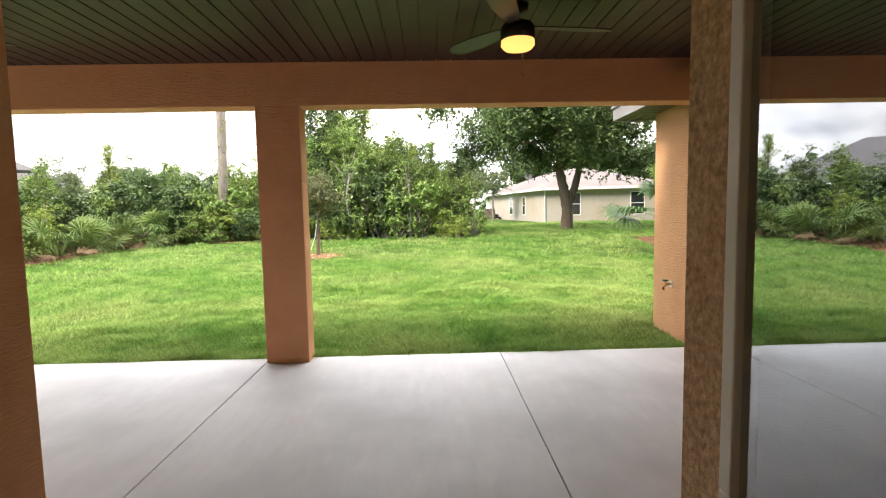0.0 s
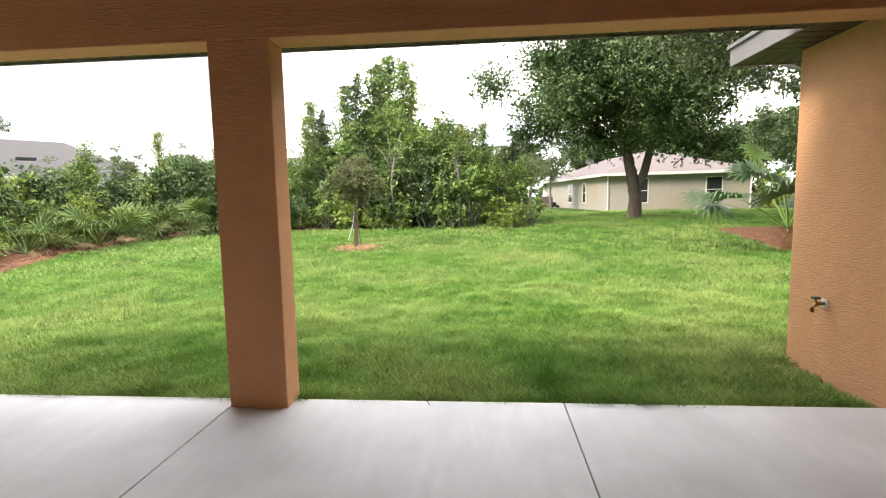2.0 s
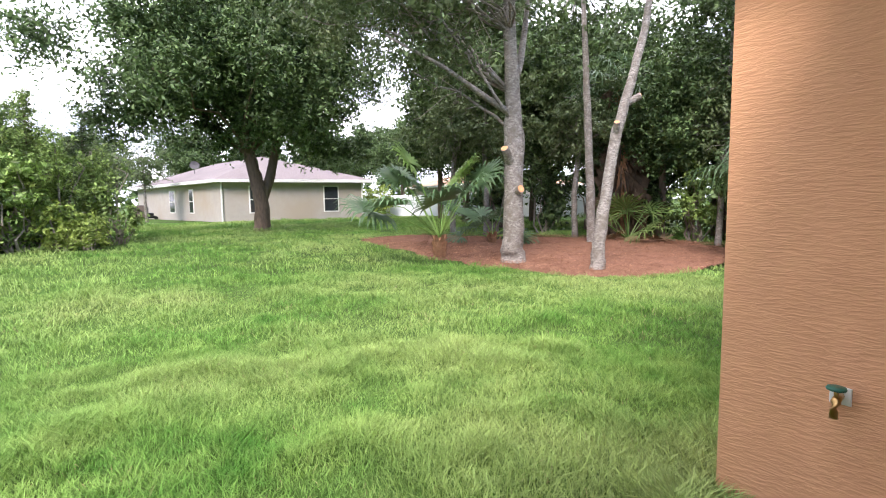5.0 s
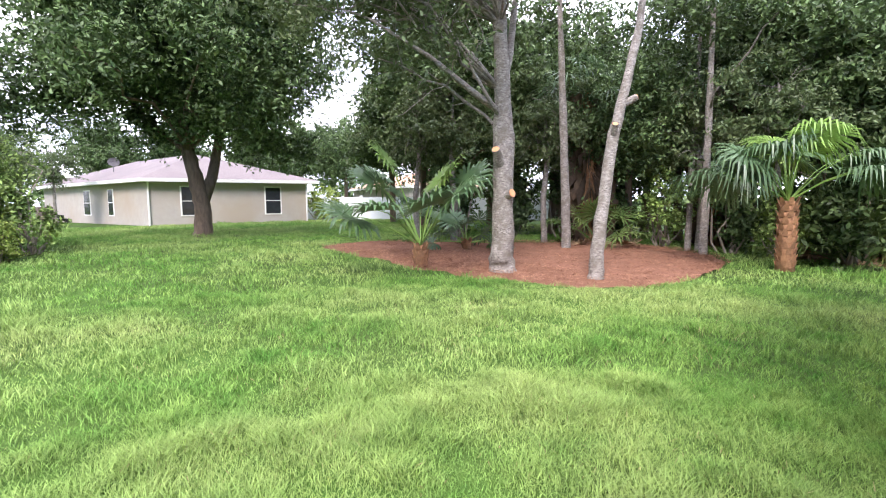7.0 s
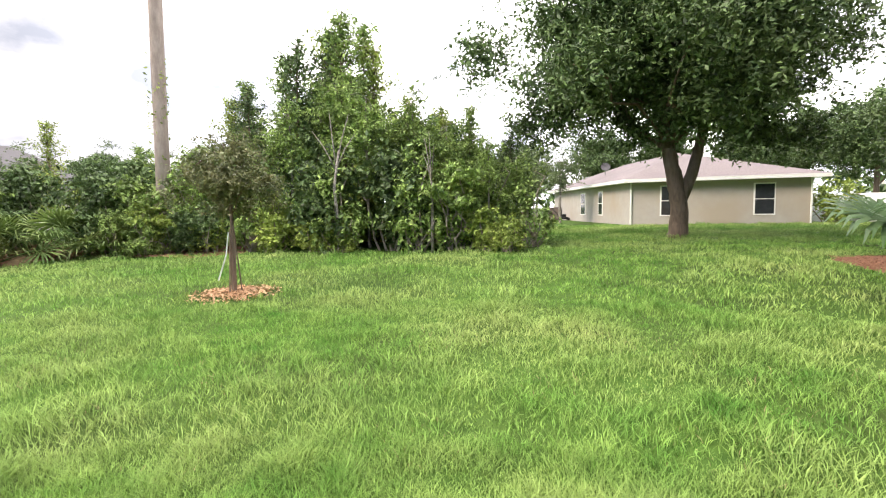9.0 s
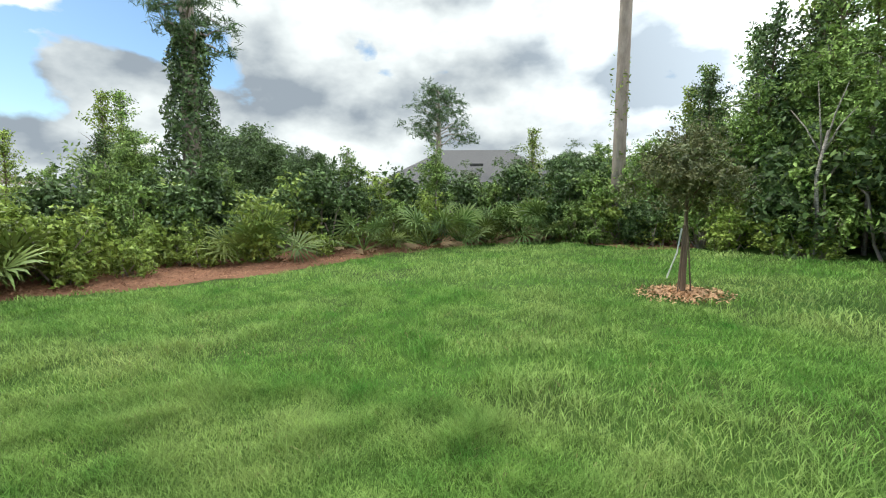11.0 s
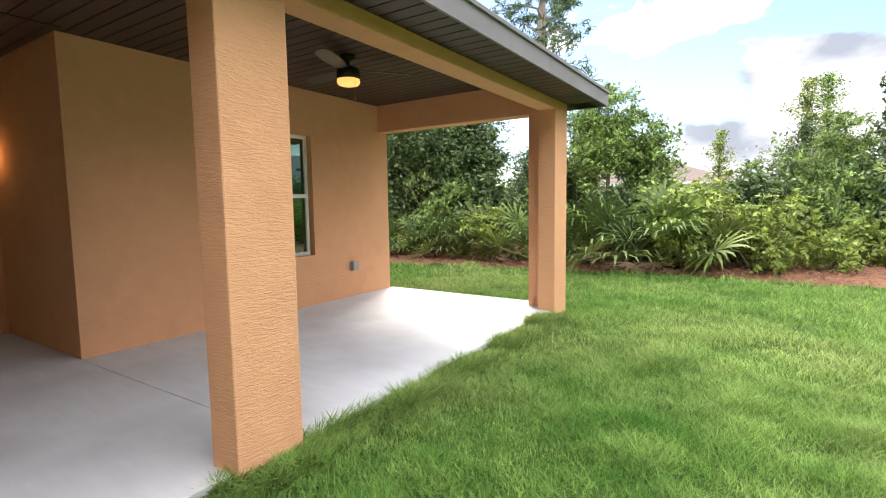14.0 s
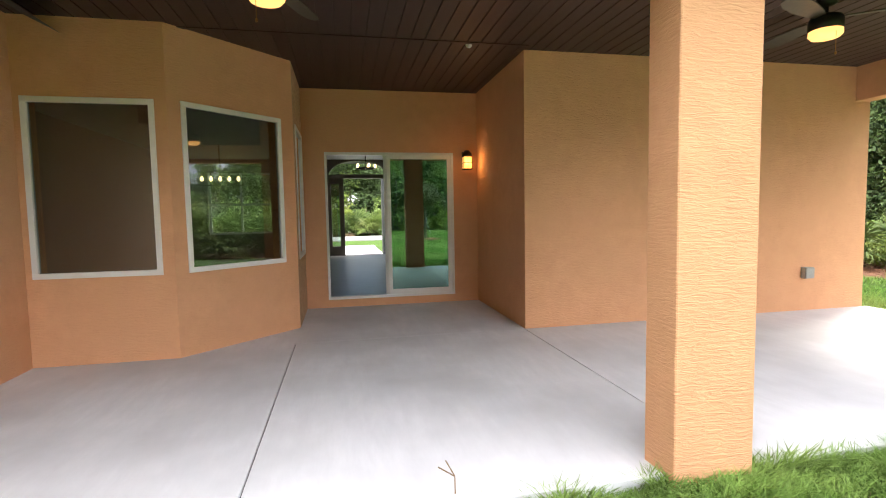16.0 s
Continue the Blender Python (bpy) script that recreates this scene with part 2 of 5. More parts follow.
NEEDLE = material("pine_needle", (0.05, 0.095, 0.035), (0.10, 0.155, 0.055), 2, 0.55, island=0.4, translucent=0.15)
FROND = material("palm_frond", (0.055, 0.115, 0.05), (0.13, 0.21, 0.085), 3, 0.38, spec=0.5, island=0.35, translucent=0.22, rand=0.2)
FROND_YOUNG = material("young_palm_frond", (0.16, 0.29, 0.06), (0.28, 0.42, 0.10), 3, 0.42, spec=0.4, island=0.3, translucent=0.3, rand=0.15)
FROND_SAW = material("saw_palmetto_leaf", (0.065, 0.135, 0.035), (0.20, 0.285, 0.08), 1.6, 0.5, translucent=0.16, rand=0.4, spec=0.3, c3=(0.22, 0.26, 0.07), big=0.5)
FROND_DEAD = material("dead_frond", (0.16, 0.105, 0.058), (0.32, 0.23, 0.135), 5, 0.9, island=0.4, spec=0.1)
# Dead frond colour darkened: the shade of the woods is put into it.
SKIRT = material("dark_dead_frond", (0.055, 0.038, 0.025), (0.15, 0.10, 0.062), 5, 0.95, island=0.4)
ASPHALT = material("pale_road", (0.28, 0.275, 0.27), (0.34, 0.335, 0.33), 10, 0.9, 0.2, 80)
STRAP = material("white_strap", (0.55, 0.57, 0.55), (0.7, 0.72, 0.7), 10, 0.6)
SCREEN = material("pool_screen", (0.10, 0.12, 0.14), (0.15, 0.17, 0.19), 4, 0.5)


# ---- building blocks ----
class Geo:
    """Vertices and faces gathered for one mesh."""

    def __init__(self):
        self.v, self.f = [], []

    def add(self, verts, faces):
        k = len(self.v)
        self.v += [tuple(p) for p in verts]
        self.f += [tuple(k + i for i in q) for q in faces]
        return self

    def box(self, x0, x1, y0, y1, z0, z1, bevel=0.0, m=None):
        bm = bmesh.new()
        bmesh.ops.create_cube(bm, size=1)
        for p in bm.verts:
            p.co = Vector(((x0 + x1) / 2 + p.co.x * (x1 - x0), (y0 + y1) / 2 + p.co.y * (y1 - y0), (z0 + z1) / 2 + p.co.z * (z1 - z0)))
        if bevel:
            bmesh.ops.bevel(bm, geom=bm.edges[:], offset=bevel, segments=2, affect="EDGES", profile=0.5)
        if m:
            bm.transform(m)
        bm.verts.index_update()
        self.add([p.co[:] for p in bm.verts], [[p.index for p in q.verts] for q in bm.faces])
        bm.free()
        return self

    def tube(self, pts, radii, n=8, cap=True, wobble=0.0):
        pts = [Vector(p) for p in pts]
        rings, up = [], Vector((0.31, 0.17, 0.93))
        for i, p in enumerate(pts):
            d = (pts[min(i + 1, len(pts) - 1)] - pts[max(i - 1, 0)]).normalized()
            a = d.cross(up if abs(d.dot(up)) < 0.95 else Vector((1, 0, 0))).normalized()
            b = d.cross(a)
            r = radii[i] if hasattr(radii, "__len__") else radii
            rings.append([p + (a * math.cos(2 * math.pi * k / n) + b * math.sin(2 * math.pi * k / n)) * r * (1 + wobble * random.uniform(-1, 1)) for k in range(n)])
        faces = []
        for i in range(len(pts) - 1):
            faces += [(i * n + k, i * n + (k + 1) % n, (i + 1) * n + (k + 1) % n, (i + 1) * n + k) for k in range(n)]
        if cap:
            faces += [tuple(range(n - 1, -1, -1)), tuple((len(pts) - 1) * n + k for k in range(n))]
        return self.add([p for r in rings for p in r], faces)

    def lathe(self, prof, n=20, at=(0, 0, 0)):
        """Profile of (radius, height) turned round a vertical axis."""
        v = [(at[0] + r * math.cos(2 * math.pi * k / n), at[1] + r * math.sin(2 * math.pi * k / n), at[2] + z) for r, z in prof for k in range(n)]
        f = [(i * n + k, i * n + (k + 1) % n, (i + 1) * n + (k + 1) % n, (i + 1) * n + k) for i in range(len(prof) - 1) for k in range(n)]
        return self.add(v, f)


def mesh_of(name, geo, mat, smooth=False):
    me = bpy.data.meshes.new(name)
    me.from_pydata(geo.v, [], geo.f)
    me.materials.append(mat)
    if smooth:
        me.polygons.foreach_set("use_smooth", [True] * len(me.polygons))
    me.update()
    return me


def part(name, geo, mat, parent=None, label="", smooth=False):
    ob = new(name, geo if isinstance(geo, bpy.types.Mesh) else mesh_of(name, geo, mat, smooth))
    ob.parent = parent
    return tagged(ob, label)


def thing(name, label, category, at=(0, 0, 0), group="", rz=0.0):
    ob = new(name)
    ob.empty_display_size = 0.2
    ob.matrix_basis = pose(*at, 0, 0, rz)
    return tagged(ob, label, category, group)


def setting(name, geo, mat, label, smooth=False):
    return tagged(part(name, geo, mat, None, label, smooth), label, "", "", "structure")


def cards(name, centres, outs, size, aspect, mat, rng, tilt=0.9):
    """One mesh of many small leaves: each a narrow four-cornered blade round its centre, turned at random about its outward way."""
    c, o = np.asarray(centres, float), np.asarray(outs, float)
    k = len(c)
    nrm = o + rng.normal(0, tilt, (k, 3))
    nrm /= np.linalg.norm(nrm, axis=1)[:, None] + 1e-9
    a = np.cross(nrm, rng.normal(0, 1, (k, 3)))
    a /= np.linalg.norm(a, axis=1)[:, None] + 1e-9
    b = np.cross(nrm, a)
    s = size * rng.uniform(0.65, 1.35, k)[:, None]
    w = s * aspect
    v = np.stack([c - a * s, c + b * w - a * s * 0.1 + nrm * s * 0.12, c + a * s, c - b * w - a * s * 0.1 + nrm * s * 0.12], 1).reshape(-1, 3)
    me = bpy.data.meshes.new(name)
    me.vertices.add(4 * k)
    me.vertices.foreach_set("co", v.ravel())
    me.loops.add(4 * k)
    me.loops.foreach_set("vertex_index", np.arange(4 * k))
    me.polygons.add(k)
    me.polygons.foreach_set("loop_start", np.arange(0, 4 * k, 4))
    me.polygons.foreach_set("loop_total", np.full(k, 4))
    me.materials.append(mat)
    me.update(calc_edges=True)
    return me


def clumps(centres, radii, per, rng, flat=0.75, spray=12):
    """Leaf places and outward ways for clumps of foliage: leaves set along twigs that spread from each clump's heart, with gaps between them."""
    P, O = [], []
    m = max(3, per // spray)
    for c, r in zip(centres, radii):
        d = rng.normal(0, 1, (m, 3)) + np.array([0, 0, 0.25])
        d /= np.linalg.norm(d, axis=1)[:, None]
        reach = r * rng.uniform(0.6, 1.3, (m, 1, 1))
        t = rng.uniform(0.2, 1.0, (m, spray, 1))
        q = rng.normal(0, 0.22 * r, (m, 1, 3)) + d[:, None, :] * reach * t + rng.normal(0, 0.075 * r, (m, spray, 3))
        q[:, :, 2] -= 0.2 * r * t[:, :, 0] ** 2
        P.append(np.array(c) + q.reshape(-1, 3) * np.array([1, 1, flat]))
        O.append(np.repeat(d, spray, 0) * 0.6 + np.array([0, 0, 0.6]))
    return np.concatenate(P), np.concatenate(O)


def smooth(t):
    t = min(max(t, 0.0), 1.0)
    return t * t * (3 - 2 * t)


def lie(x, y):
    """Height of the ground: level round the house, rising gently over the lawn."""
    return -0.07 + 0.47 * smooth((y - 8) / 18)


def curve(points, v):
    xs = [p[0] for p in points]
    return float(np.interp(v, xs, [p[1] for p in points]))


# ---- house shell ----
CEIL, SOFF, BEAM = 2.79, 2.50, 2.40


def wall(name, p0, p1, z0, z1, holes, mat, label, thick=0.2, cut=(0.0, 0.0)):
    """A wall whose outer face runs from p0 to p1, its body to the right of that way, with openings (from, to, bottom, top)."""
    p0, p1 = Vector((*p0, 0)), Vector((*p1, 0))
    along = (p1 - p0).normalized()
    length = (p1 - p0).length
    m = Matrix.Translation(p0) @ Matrix.Rotation(math.atan2(along.y, along.x), 4, "Z")
    g = Geo()
    s = sorted({cut[0], length - cut[1], *[h[0] for h in holes], *[h[1] for h in holes]})
    for a, b in zip(s, s[1:]):
        inside = [h for h in holes if h[0] <= a + 1e-4 and h[1] >= b - 1e-4]
        z = z0
        for h in sorted(inside, key=lambda q: q[2]):
            if h[2] > z:
                g.box(a, b, -thick, 0, z, h[2], 0, m)
            z = h[3]
        if z < z1:
            g.box(a, b, -thick, 0, z, z1, 0, m)
    return setting(name, g, mat, label), m


wall_bed, m_bed = wall("wall_bedroom", (-4.74, 3.8), (-0.49, 3.8), -0.3, CEIL, [(0.68 + 0.85, 1.56 + 0.85, 0.66, 2.22)], STUCCO, "orange tan stucco wall behind the patio")
wall_alc, m_alc = wall("wall_alcove", (-0.49, 3.6), (-0.49, 2.02), -0.3, CEIL, [], STUCCO, "orange tan stucco side wall of the door alcove")
DOOR = (-0.16, 1.52, 0.11, 2.0)
wall_back, m_back = wall("wall_door", (-0.69, 2.02), (1.99, 2.02), -0.3, CEIL, [(DOOR[0] + 0.69, DOOR[1] + 0.69, DOOR[2], DOOR[3])], STUCCO, "orange tan stucco wall round the sliding door")
wall_side, m_side = wall("wall_bay_side", (1.79, 2.02), (1.79, 3.115), -0.3, CEIL, [(0.10, 0.905, 0.72, 2.18)], STUCCO_ROUGH, "coarse brown stucco side of the bay")
wall_diag, m_diag = wall("wall_bay_diagonal", (1.79, 3.115), (2.705, 4.02), -0.3, CEIL, [(0.155, 1.175, 0.72, 2.18)], STUCCO, "orange tan stucco slanted side of the bay")
wall_front, m_front = wall("wall_bay_front", (2.705, 4.02), (3.81, 4.02), -0.3, CEIL, [(0.095, 1.055, 0.72, 2.17)], STUCCO, "orange tan stucco front of the bay")
wall_wing, m_wing = wall("wall_wing", (3.81, 4.02), (3.81, 7.69), -0.3, CEIL, [], STUCCO, "orange tan stucco wing wall with a hose tap")
wall("wall_wing_end", (3.81, 7.69), (9.2, 7.69), -0.3, SOFF + 0.1, [], STUCCO, "orange tan stucco end wall of the wing", cut=(0.2, 0))
wall("wall_west", (-4.74, -5.5), (-4.74, 3.8), -0.3, CEIL, [], STUCCO, "orange tan stucco gable side wall", cut=(0, 0.2))
wall("wall_east", (9.2, 7.69), (9.2, -5.5), -0.3, CEIL, [], STUCCO, "orange tan stucco outer side wall", cut=(0.2, 0))
FRONT = -5.4
wall("wall_street", (9.2, FRONT), (-4.74, FRONT), -0.3, CEIL,
     [(9.2 - 1.26, 9.2 - 0.24, 0.1, 2.2), (9.2 - 1.60, 9.2 - 1.38, 0.35, 2.05), (9.2 - 1.64, 9.2 - 0.09, 2.3, 2.68), (9.2 - 4.7, 9.2 - 3.1, 0.75, 2.35)],
     INTERIOR, "taupe front wall with the open entrance door", cut=(0.2, 0.2))

g = Geo()
g.box(-4.54, 4.02, FRONT, 1.84, 0.02, 0.1).box(4.02, 9.0, FRONT, 7.49, 0.02, 0.1).box(2.0, 4.02, 1.84, 3.0, 0.02, 0.1)
setting("floor_indoor", g, INT_FLOOR, "grey smooth floor of the living room")
g = Geo()
g.box(-4.54, 9.0, FRONT, 1.82, CEIL - 0.09, CEIL - 0.04).box(2.0, 9.0, 1.82, 2.9, CEIL - 0.09, CEIL - 0.04).box(2.95, 9.0, 2.9, 3.8, CEIL - 0.09, CEIL - 0.04).box(4.02, 9.0, 3.8, 7.4, CEIL - 0.09, CEIL - 0.04)
setting("ceiling_indoor", g, INT_CEIL, "pale painted ceiling of the living room")
setting("wall_inner_left", Geo().box(-0.9, -0.78, FRONT + 0.1, 1.82, 0.1, CEIL - 0.09), INTERIOR, "taupe inner wall of the living room")
setting("wall_inner_right", Geo().box(5.4, 5.52, FRONT + 0.1, 7.4, 0.1, CEIL - 0.09), INTERIOR, "taupe inner wall of the dining room")

# concrete slab: panels with open joints over a darker base
slab = setting("patio", Geo().box(-4.78, 3.81, 2.02, 6.60, -0.3, -0.012), JOINT, "concrete patio slab with saw-cut joints")
for x0, x1, y0, y1 in ((-4.80, -0.485, 3.8, 6.62), (-0.478, 1.777, 3.795, 6.62), (1.784, 3.81, 3.1, 6.62), (-0.49, 1.79, 2.02, 3.788)):
    part("slab_panel", Geo().box(x0, x1, y0, y1, -0.2, 0.0, 0.0035), CONCRETE, slab, "pale grey brushed concrete")

# ceiling of narrow vinyl boards with open grooves, all one mesh
g = Geo().box(-4.6, 3.9, 2.0, 6.48, CEIL + 0.012, CEIL + 0.03)
x = -4.56
while x < 3.8:
    g.box(x, min(x + 0.122, 3.81), 2.0, 6.47, CEIL, CEIL + 0.013, 0.003)
    x += 0.134
g.box(-0.49, 2.75, 3.90, 3.94, CEIL - 0.008, CEIL)
setting("ceiling_patio", g, SOFFIT, "dark brown grooved vinyl ceiling boards")
g = Geo()
x = -5.08
while x < 3.8:
    g.box(x, x + 0.122, 6.68, 7.06, SOFF, SOFF + 0.013, 0.003)
    x += 0.134
y = -5.5
while y < 6.9:
    g.box(-5.08, -4.74, y, y + 0.122, SOFF, SOFF + 0.013, 0.003)
    y += 0.134
x = 3.46
while x < 9.5:
    g.box(x, x + 0.122, 7.69, 8.06, SOFF, SOFF + 0.013, 0.003)
    x += 0.134
y = 7.06
while y < 7.68:
    g.box(3.46, 3.81, y, y + 0.122, SOFF, SOFF + 0.013, 0.003)
    y += 0.134
g.box(-5.08, -4.74, -5.5, 7.06, SOFF + 0.014, SOFF + 0.03).box(-4.74, 3.81, 6.68, 7.06, SOFF + 0.014, SOFF + 0.03)
g.box(3.46, 9.5, 7.69, 8.06, SOFF + 0.014, SOFF + 0.03).box(3.46, 3.81, 7.06, 7.69, SOFF + 0.014, SOFF + 0.03)
setting("ceiling_eaves", g, SOFFIT, "dark brown grooved vinyl eave soffit")

# beams and piers
setting("beam_front", Geo().box(-4.74, 3.81, 6.465, 6.68, BEAM, CEIL + 0.1, 0.008), STUCCO, "orange tan stucco beam over the patio edge")
setting("beam_side", Geo().box(-4.74, -4.53, 3.8, 6.465, BEAM, CEIL + 0.1, 0.008), STUCCO, "orange tan stucco beam over the patio side")
for x0, x1, y0, y1, lab in ((-0.475, -0.07, 6.465, 6.68, "square orange tan stucco pillar on the patio edge"), (-4.74, -4.34, 6.465, 6.68, "orange tan stucco corner pillar on the patio edge"),
                            (-4.74, -4.53, 6.26, 6.465, "narrow orange tan stucco pier beside the corner pillar")):
    tagged(setting("pillar", Geo().box(x0, x1, y0, y1, -0.25, BEAM + 0.004, 0.008), STUCCO, lab), "", "pillar")

# roof with fascia
roof = tagged(new("roof"), "dark shingle hip roof with grey metal fascia", "", "", "structure")
g = Geo()
e = SOFF + 0.16
g.add([(-5.1, -5.9, e), (9.55, -5.9, e), (9.55, 7.08, e), (-5.1, 7.08, e), (0.8, 0.6, e + 2.3), (3.6, 0.6, e + 2.3)], [(0, 1, 5, 4), (1, 2, 5), (2, 3, 4, 5), (3, 0, 4)])
g.add([(3.44, 2, e), (9.55, 2, e), (9.55, 8.08, e), (3.44, 8.08, e), (6.5, 2, e + 1.6), (6.5, 5.2, e + 1.6)], [(2, 3, 5), (3, 0, 4, 5), (1, 2, 5, 4)])
part("shingles", g, SHINGLE, roof)
g = Geo().box(-5.1, 3.44, 7.06, 7.08, SOFF - 0.01, e - 0.02).box(-5.1, -5.08, -5.9, 7.06, SOFF - 0.01, e - 0.02)
g.box(3.44, 9.55, 8.06, 8.08, SOFF - 0.01, e - 0.02).box(3.44, 3.46, 7.08, 8.06, SOFF - 0.01, e - 0.02)
part("fascia", g, FASCIA, roof, "pale grey metal fascia")
g = Geo().box(-5.12, 3.45, 7.05, 7.10, e - 0.022, e + 0.012, 0.004).box(-5.12, -5.07, -5.9, 7.05, e - 0.022, e + 0.012, 0.004)
g.box(3.42, 9.57, 8.05, 8.10, e - 0.022, e + 0.012, 0.004).box(3.42, 3.47, 7.10, 8.05, e - 0.022, e + 0.012, 0.004)
part("drip_edge", g, FASCIA, roof, "grey metal drip edge")


# ---- windows and doors ----
def window(name, m, s0, s1, z0, z1, label, depth=0.05, proud=0.012, sash=False, width=0.045, glaze=GLASS):
    """A white framed pane set in the opening s0..s1, z0..z1 of the wall whose frame of reference is m."""
    ob = tagged(new(name), label, "window", "", "structure")
    g = Geo()
    a, b = proud - depth, proud
    g.box(s0, s1, a, b, z1 - width, z1, 0.004, m).box(s0, s1, a, b, z0, z0 + width, 0.004, m)
    g.box(s0, s0 + width, a, b, z0 + width, z1 - width, 0.004, m).box(s1 - width, s1, a, b, z0 + width, z1 - width, 0.004, m)
    if sash:
        zm = z0 + (z1 - z0) * 0.5
        g.box(s0 + width, s1 - width, a + 0.01, b + 0.006, zm - 0.025, zm + 0.025, 0.004, m)
    part("window_frame", g, WHITE, ob, "white frame")
    p = part("pane", Geo().box(s0 + width, s1 - width, (a + b) / 2 - 0.004, (a + b) / 2 + 0.004, z0 + width, z1 - width, 0, m), glaze, ob)
    p.visible_shadow = False
    return ob


window("window_1", m_side, 0.10, 0.905, 0.72, 2.18, "white framed fixed window in the bay side", glaze=GLASS_SIDE)
window("window_2", m_diag, 0.155, 1.175, 0.72, 2.18, "white framed fixed window in the slanted bay wall")
window("window_3", m_front, 0.095, 1.055, 0.72, 2.17, "white framed fixed window in the bay front")
window("window_4", m_bed, 1.53, 2.41, 0.66, 2.22, "white framed sash window recessed in stucco", proud=-0.09, sash=True, glaze=GLASS_DOOR)

sd = tagged(new("door_1"), "white framed sliding glass door, one half open", "sliding door", "", "structure")
d0, d1, dz0, dz1 = DOOR
mid = 0.735
g = Geo().box(d0, d1, 1.94, 2.028, dz1 - 0.035, dz1, 0.004).box(d0, d1, 1.93, 2.03, dz0 - 0.01, dz0 + 0.025, 0.004)
g.box(d0, d0 + 0.035, 1.94, 2.028, dz0, dz1, 0.004).box(d1 - 0.03, d1, 1.94, 2.028, dz0, dz1, 0.004)
part("door_frame", g, WHITE, sd, "white metal frame")


def leaf_panel(name, x0, x1, y, lab):
    g = Geo()
    w = 0.05
    z0, z1 = dz0 + 0.026, dz1 - 0.036
    g.box(x0, x1, y - 0.015, y + 0.015, z0, z0 + w * 1.3, 0.003).box(x0, x1, y - 0.015, y + 0.015, z1 - w, z1, 0.003)
    g.box(x0, x0 + w, y - 0.015, y + 0.015, z0 + w, z1 - w, 0.003).box(x1 - w, x1, y - 0.015, y + 0.015, z0 + w, z1 - w, 0.003)
    f = part(name, g, WHITE, sd, lab)
    p = part("pane", Geo().box(x0 + w, x1 - w, y - 0.004, y + 0.004, z0 + w * 1.3, z1 - w), GLASS_DOOR, f)
    p.visible_shadow = False
    return f


leaf_panel("fixed_panel", d0 + 0.036, mid, 2.005, "white framed fixed glass panel")
slide = leaf_panel("sliding_panel", d0 + 0.075, mid + 0.035, 1.965, "white framed sliding panel pushed open")
part("door_handle", Geo().box(mid - 0.01, mid + 0.015, 1.98, 2.0, 0.95, 1.2, 0.005), WHITE, slide)

ent = tagged(new("door_2"), "open entrance door with sidelight and arched transom", "entrance door", "", "structure")
g = Geo().box(1.26, 1.38, FRONT - 0.02, FRONT + 0.22, 0.1, 2.2, 0.005).box(0.16, 0.24, FRONT - 0.02, FRONT + 0.22, 0.1, 2.2, 0.005)
g.box(0.09, 1.69, FRONT - 0.02, FRONT + 0.22, 2.202, 2.295, 0.005).box(1.60, 1.69, FRONT - 0.02, FRONT + 0.22, 0.1, 2.2, 0.005)
part("door_frame", g, INTERIOR, ent, "taupe painted frame")
part("sidelight", Geo().box(1.382, 1.598, FRONT + 0.09, FRONT + 0.1, 0.35, 2.05), GLASS, ent)
arch = Geo()
arc = [(0.865 + 0.775 * math.cos(math.pi * k / 16), 2.295 + 0.375 * math.sin(math.pi * k / 16)) for k in range(17)]
for (xa, za), (xb, zb) in zip(arc, arc[1:]):
    arch.add([(xa, FRONT - 0.01, za), (xb, FRONT - 0.01, zb), (xb, FRONT - 0.01, 2.69), (xa, FRONT - 0.01, 2.69), (xa, FRONT + 0.21, za), (xb, FRONT + 0.21, zb), (xb, FRONT + 0.21, 2.69), (xa, FRONT + 0.21, 2.69)],
             [(0, 1, 2, 3), (7, 6, 5, 4), (4, 5, 1, 0)])
part("transom_arch", arch, INTERIOR, ent)
m_leaf = pose(0.2, FRONT + 0.23, 0, 0, 0, 112)
dl = part("door_leaf", Geo().box(0.0, 0.98, -0.045, 0.0, 0.11, 2.18, 0.004, m_leaf), BLACK, ent, "dark door leaf standing open")
part("door_handle", Geo().box(0.88, 0.92, -0.09, -0.045, 1.02, 1.14, 0.006, m_leaf), BRASS, dl)
win5 = tagged(new("window_5"), "white framed dining room window with glazing bars", "window", "", "structure")
g = Geo()
for z0, z1 in ((0.75, 0.80), (2.30, 2.35), (1.5, 1.55)):
    g.box(3.1, 4.7, FRONT + 0.08, FRONT + 0.12, z0, z1)
for x0 in (3.1, 3.88, 4.65):
    g.box(x0, x0 + 0.05, FRONT + 0.08, FRONT + 0.121, 0.75, 2.35)
part("window_frame", g, WHITE, win5)


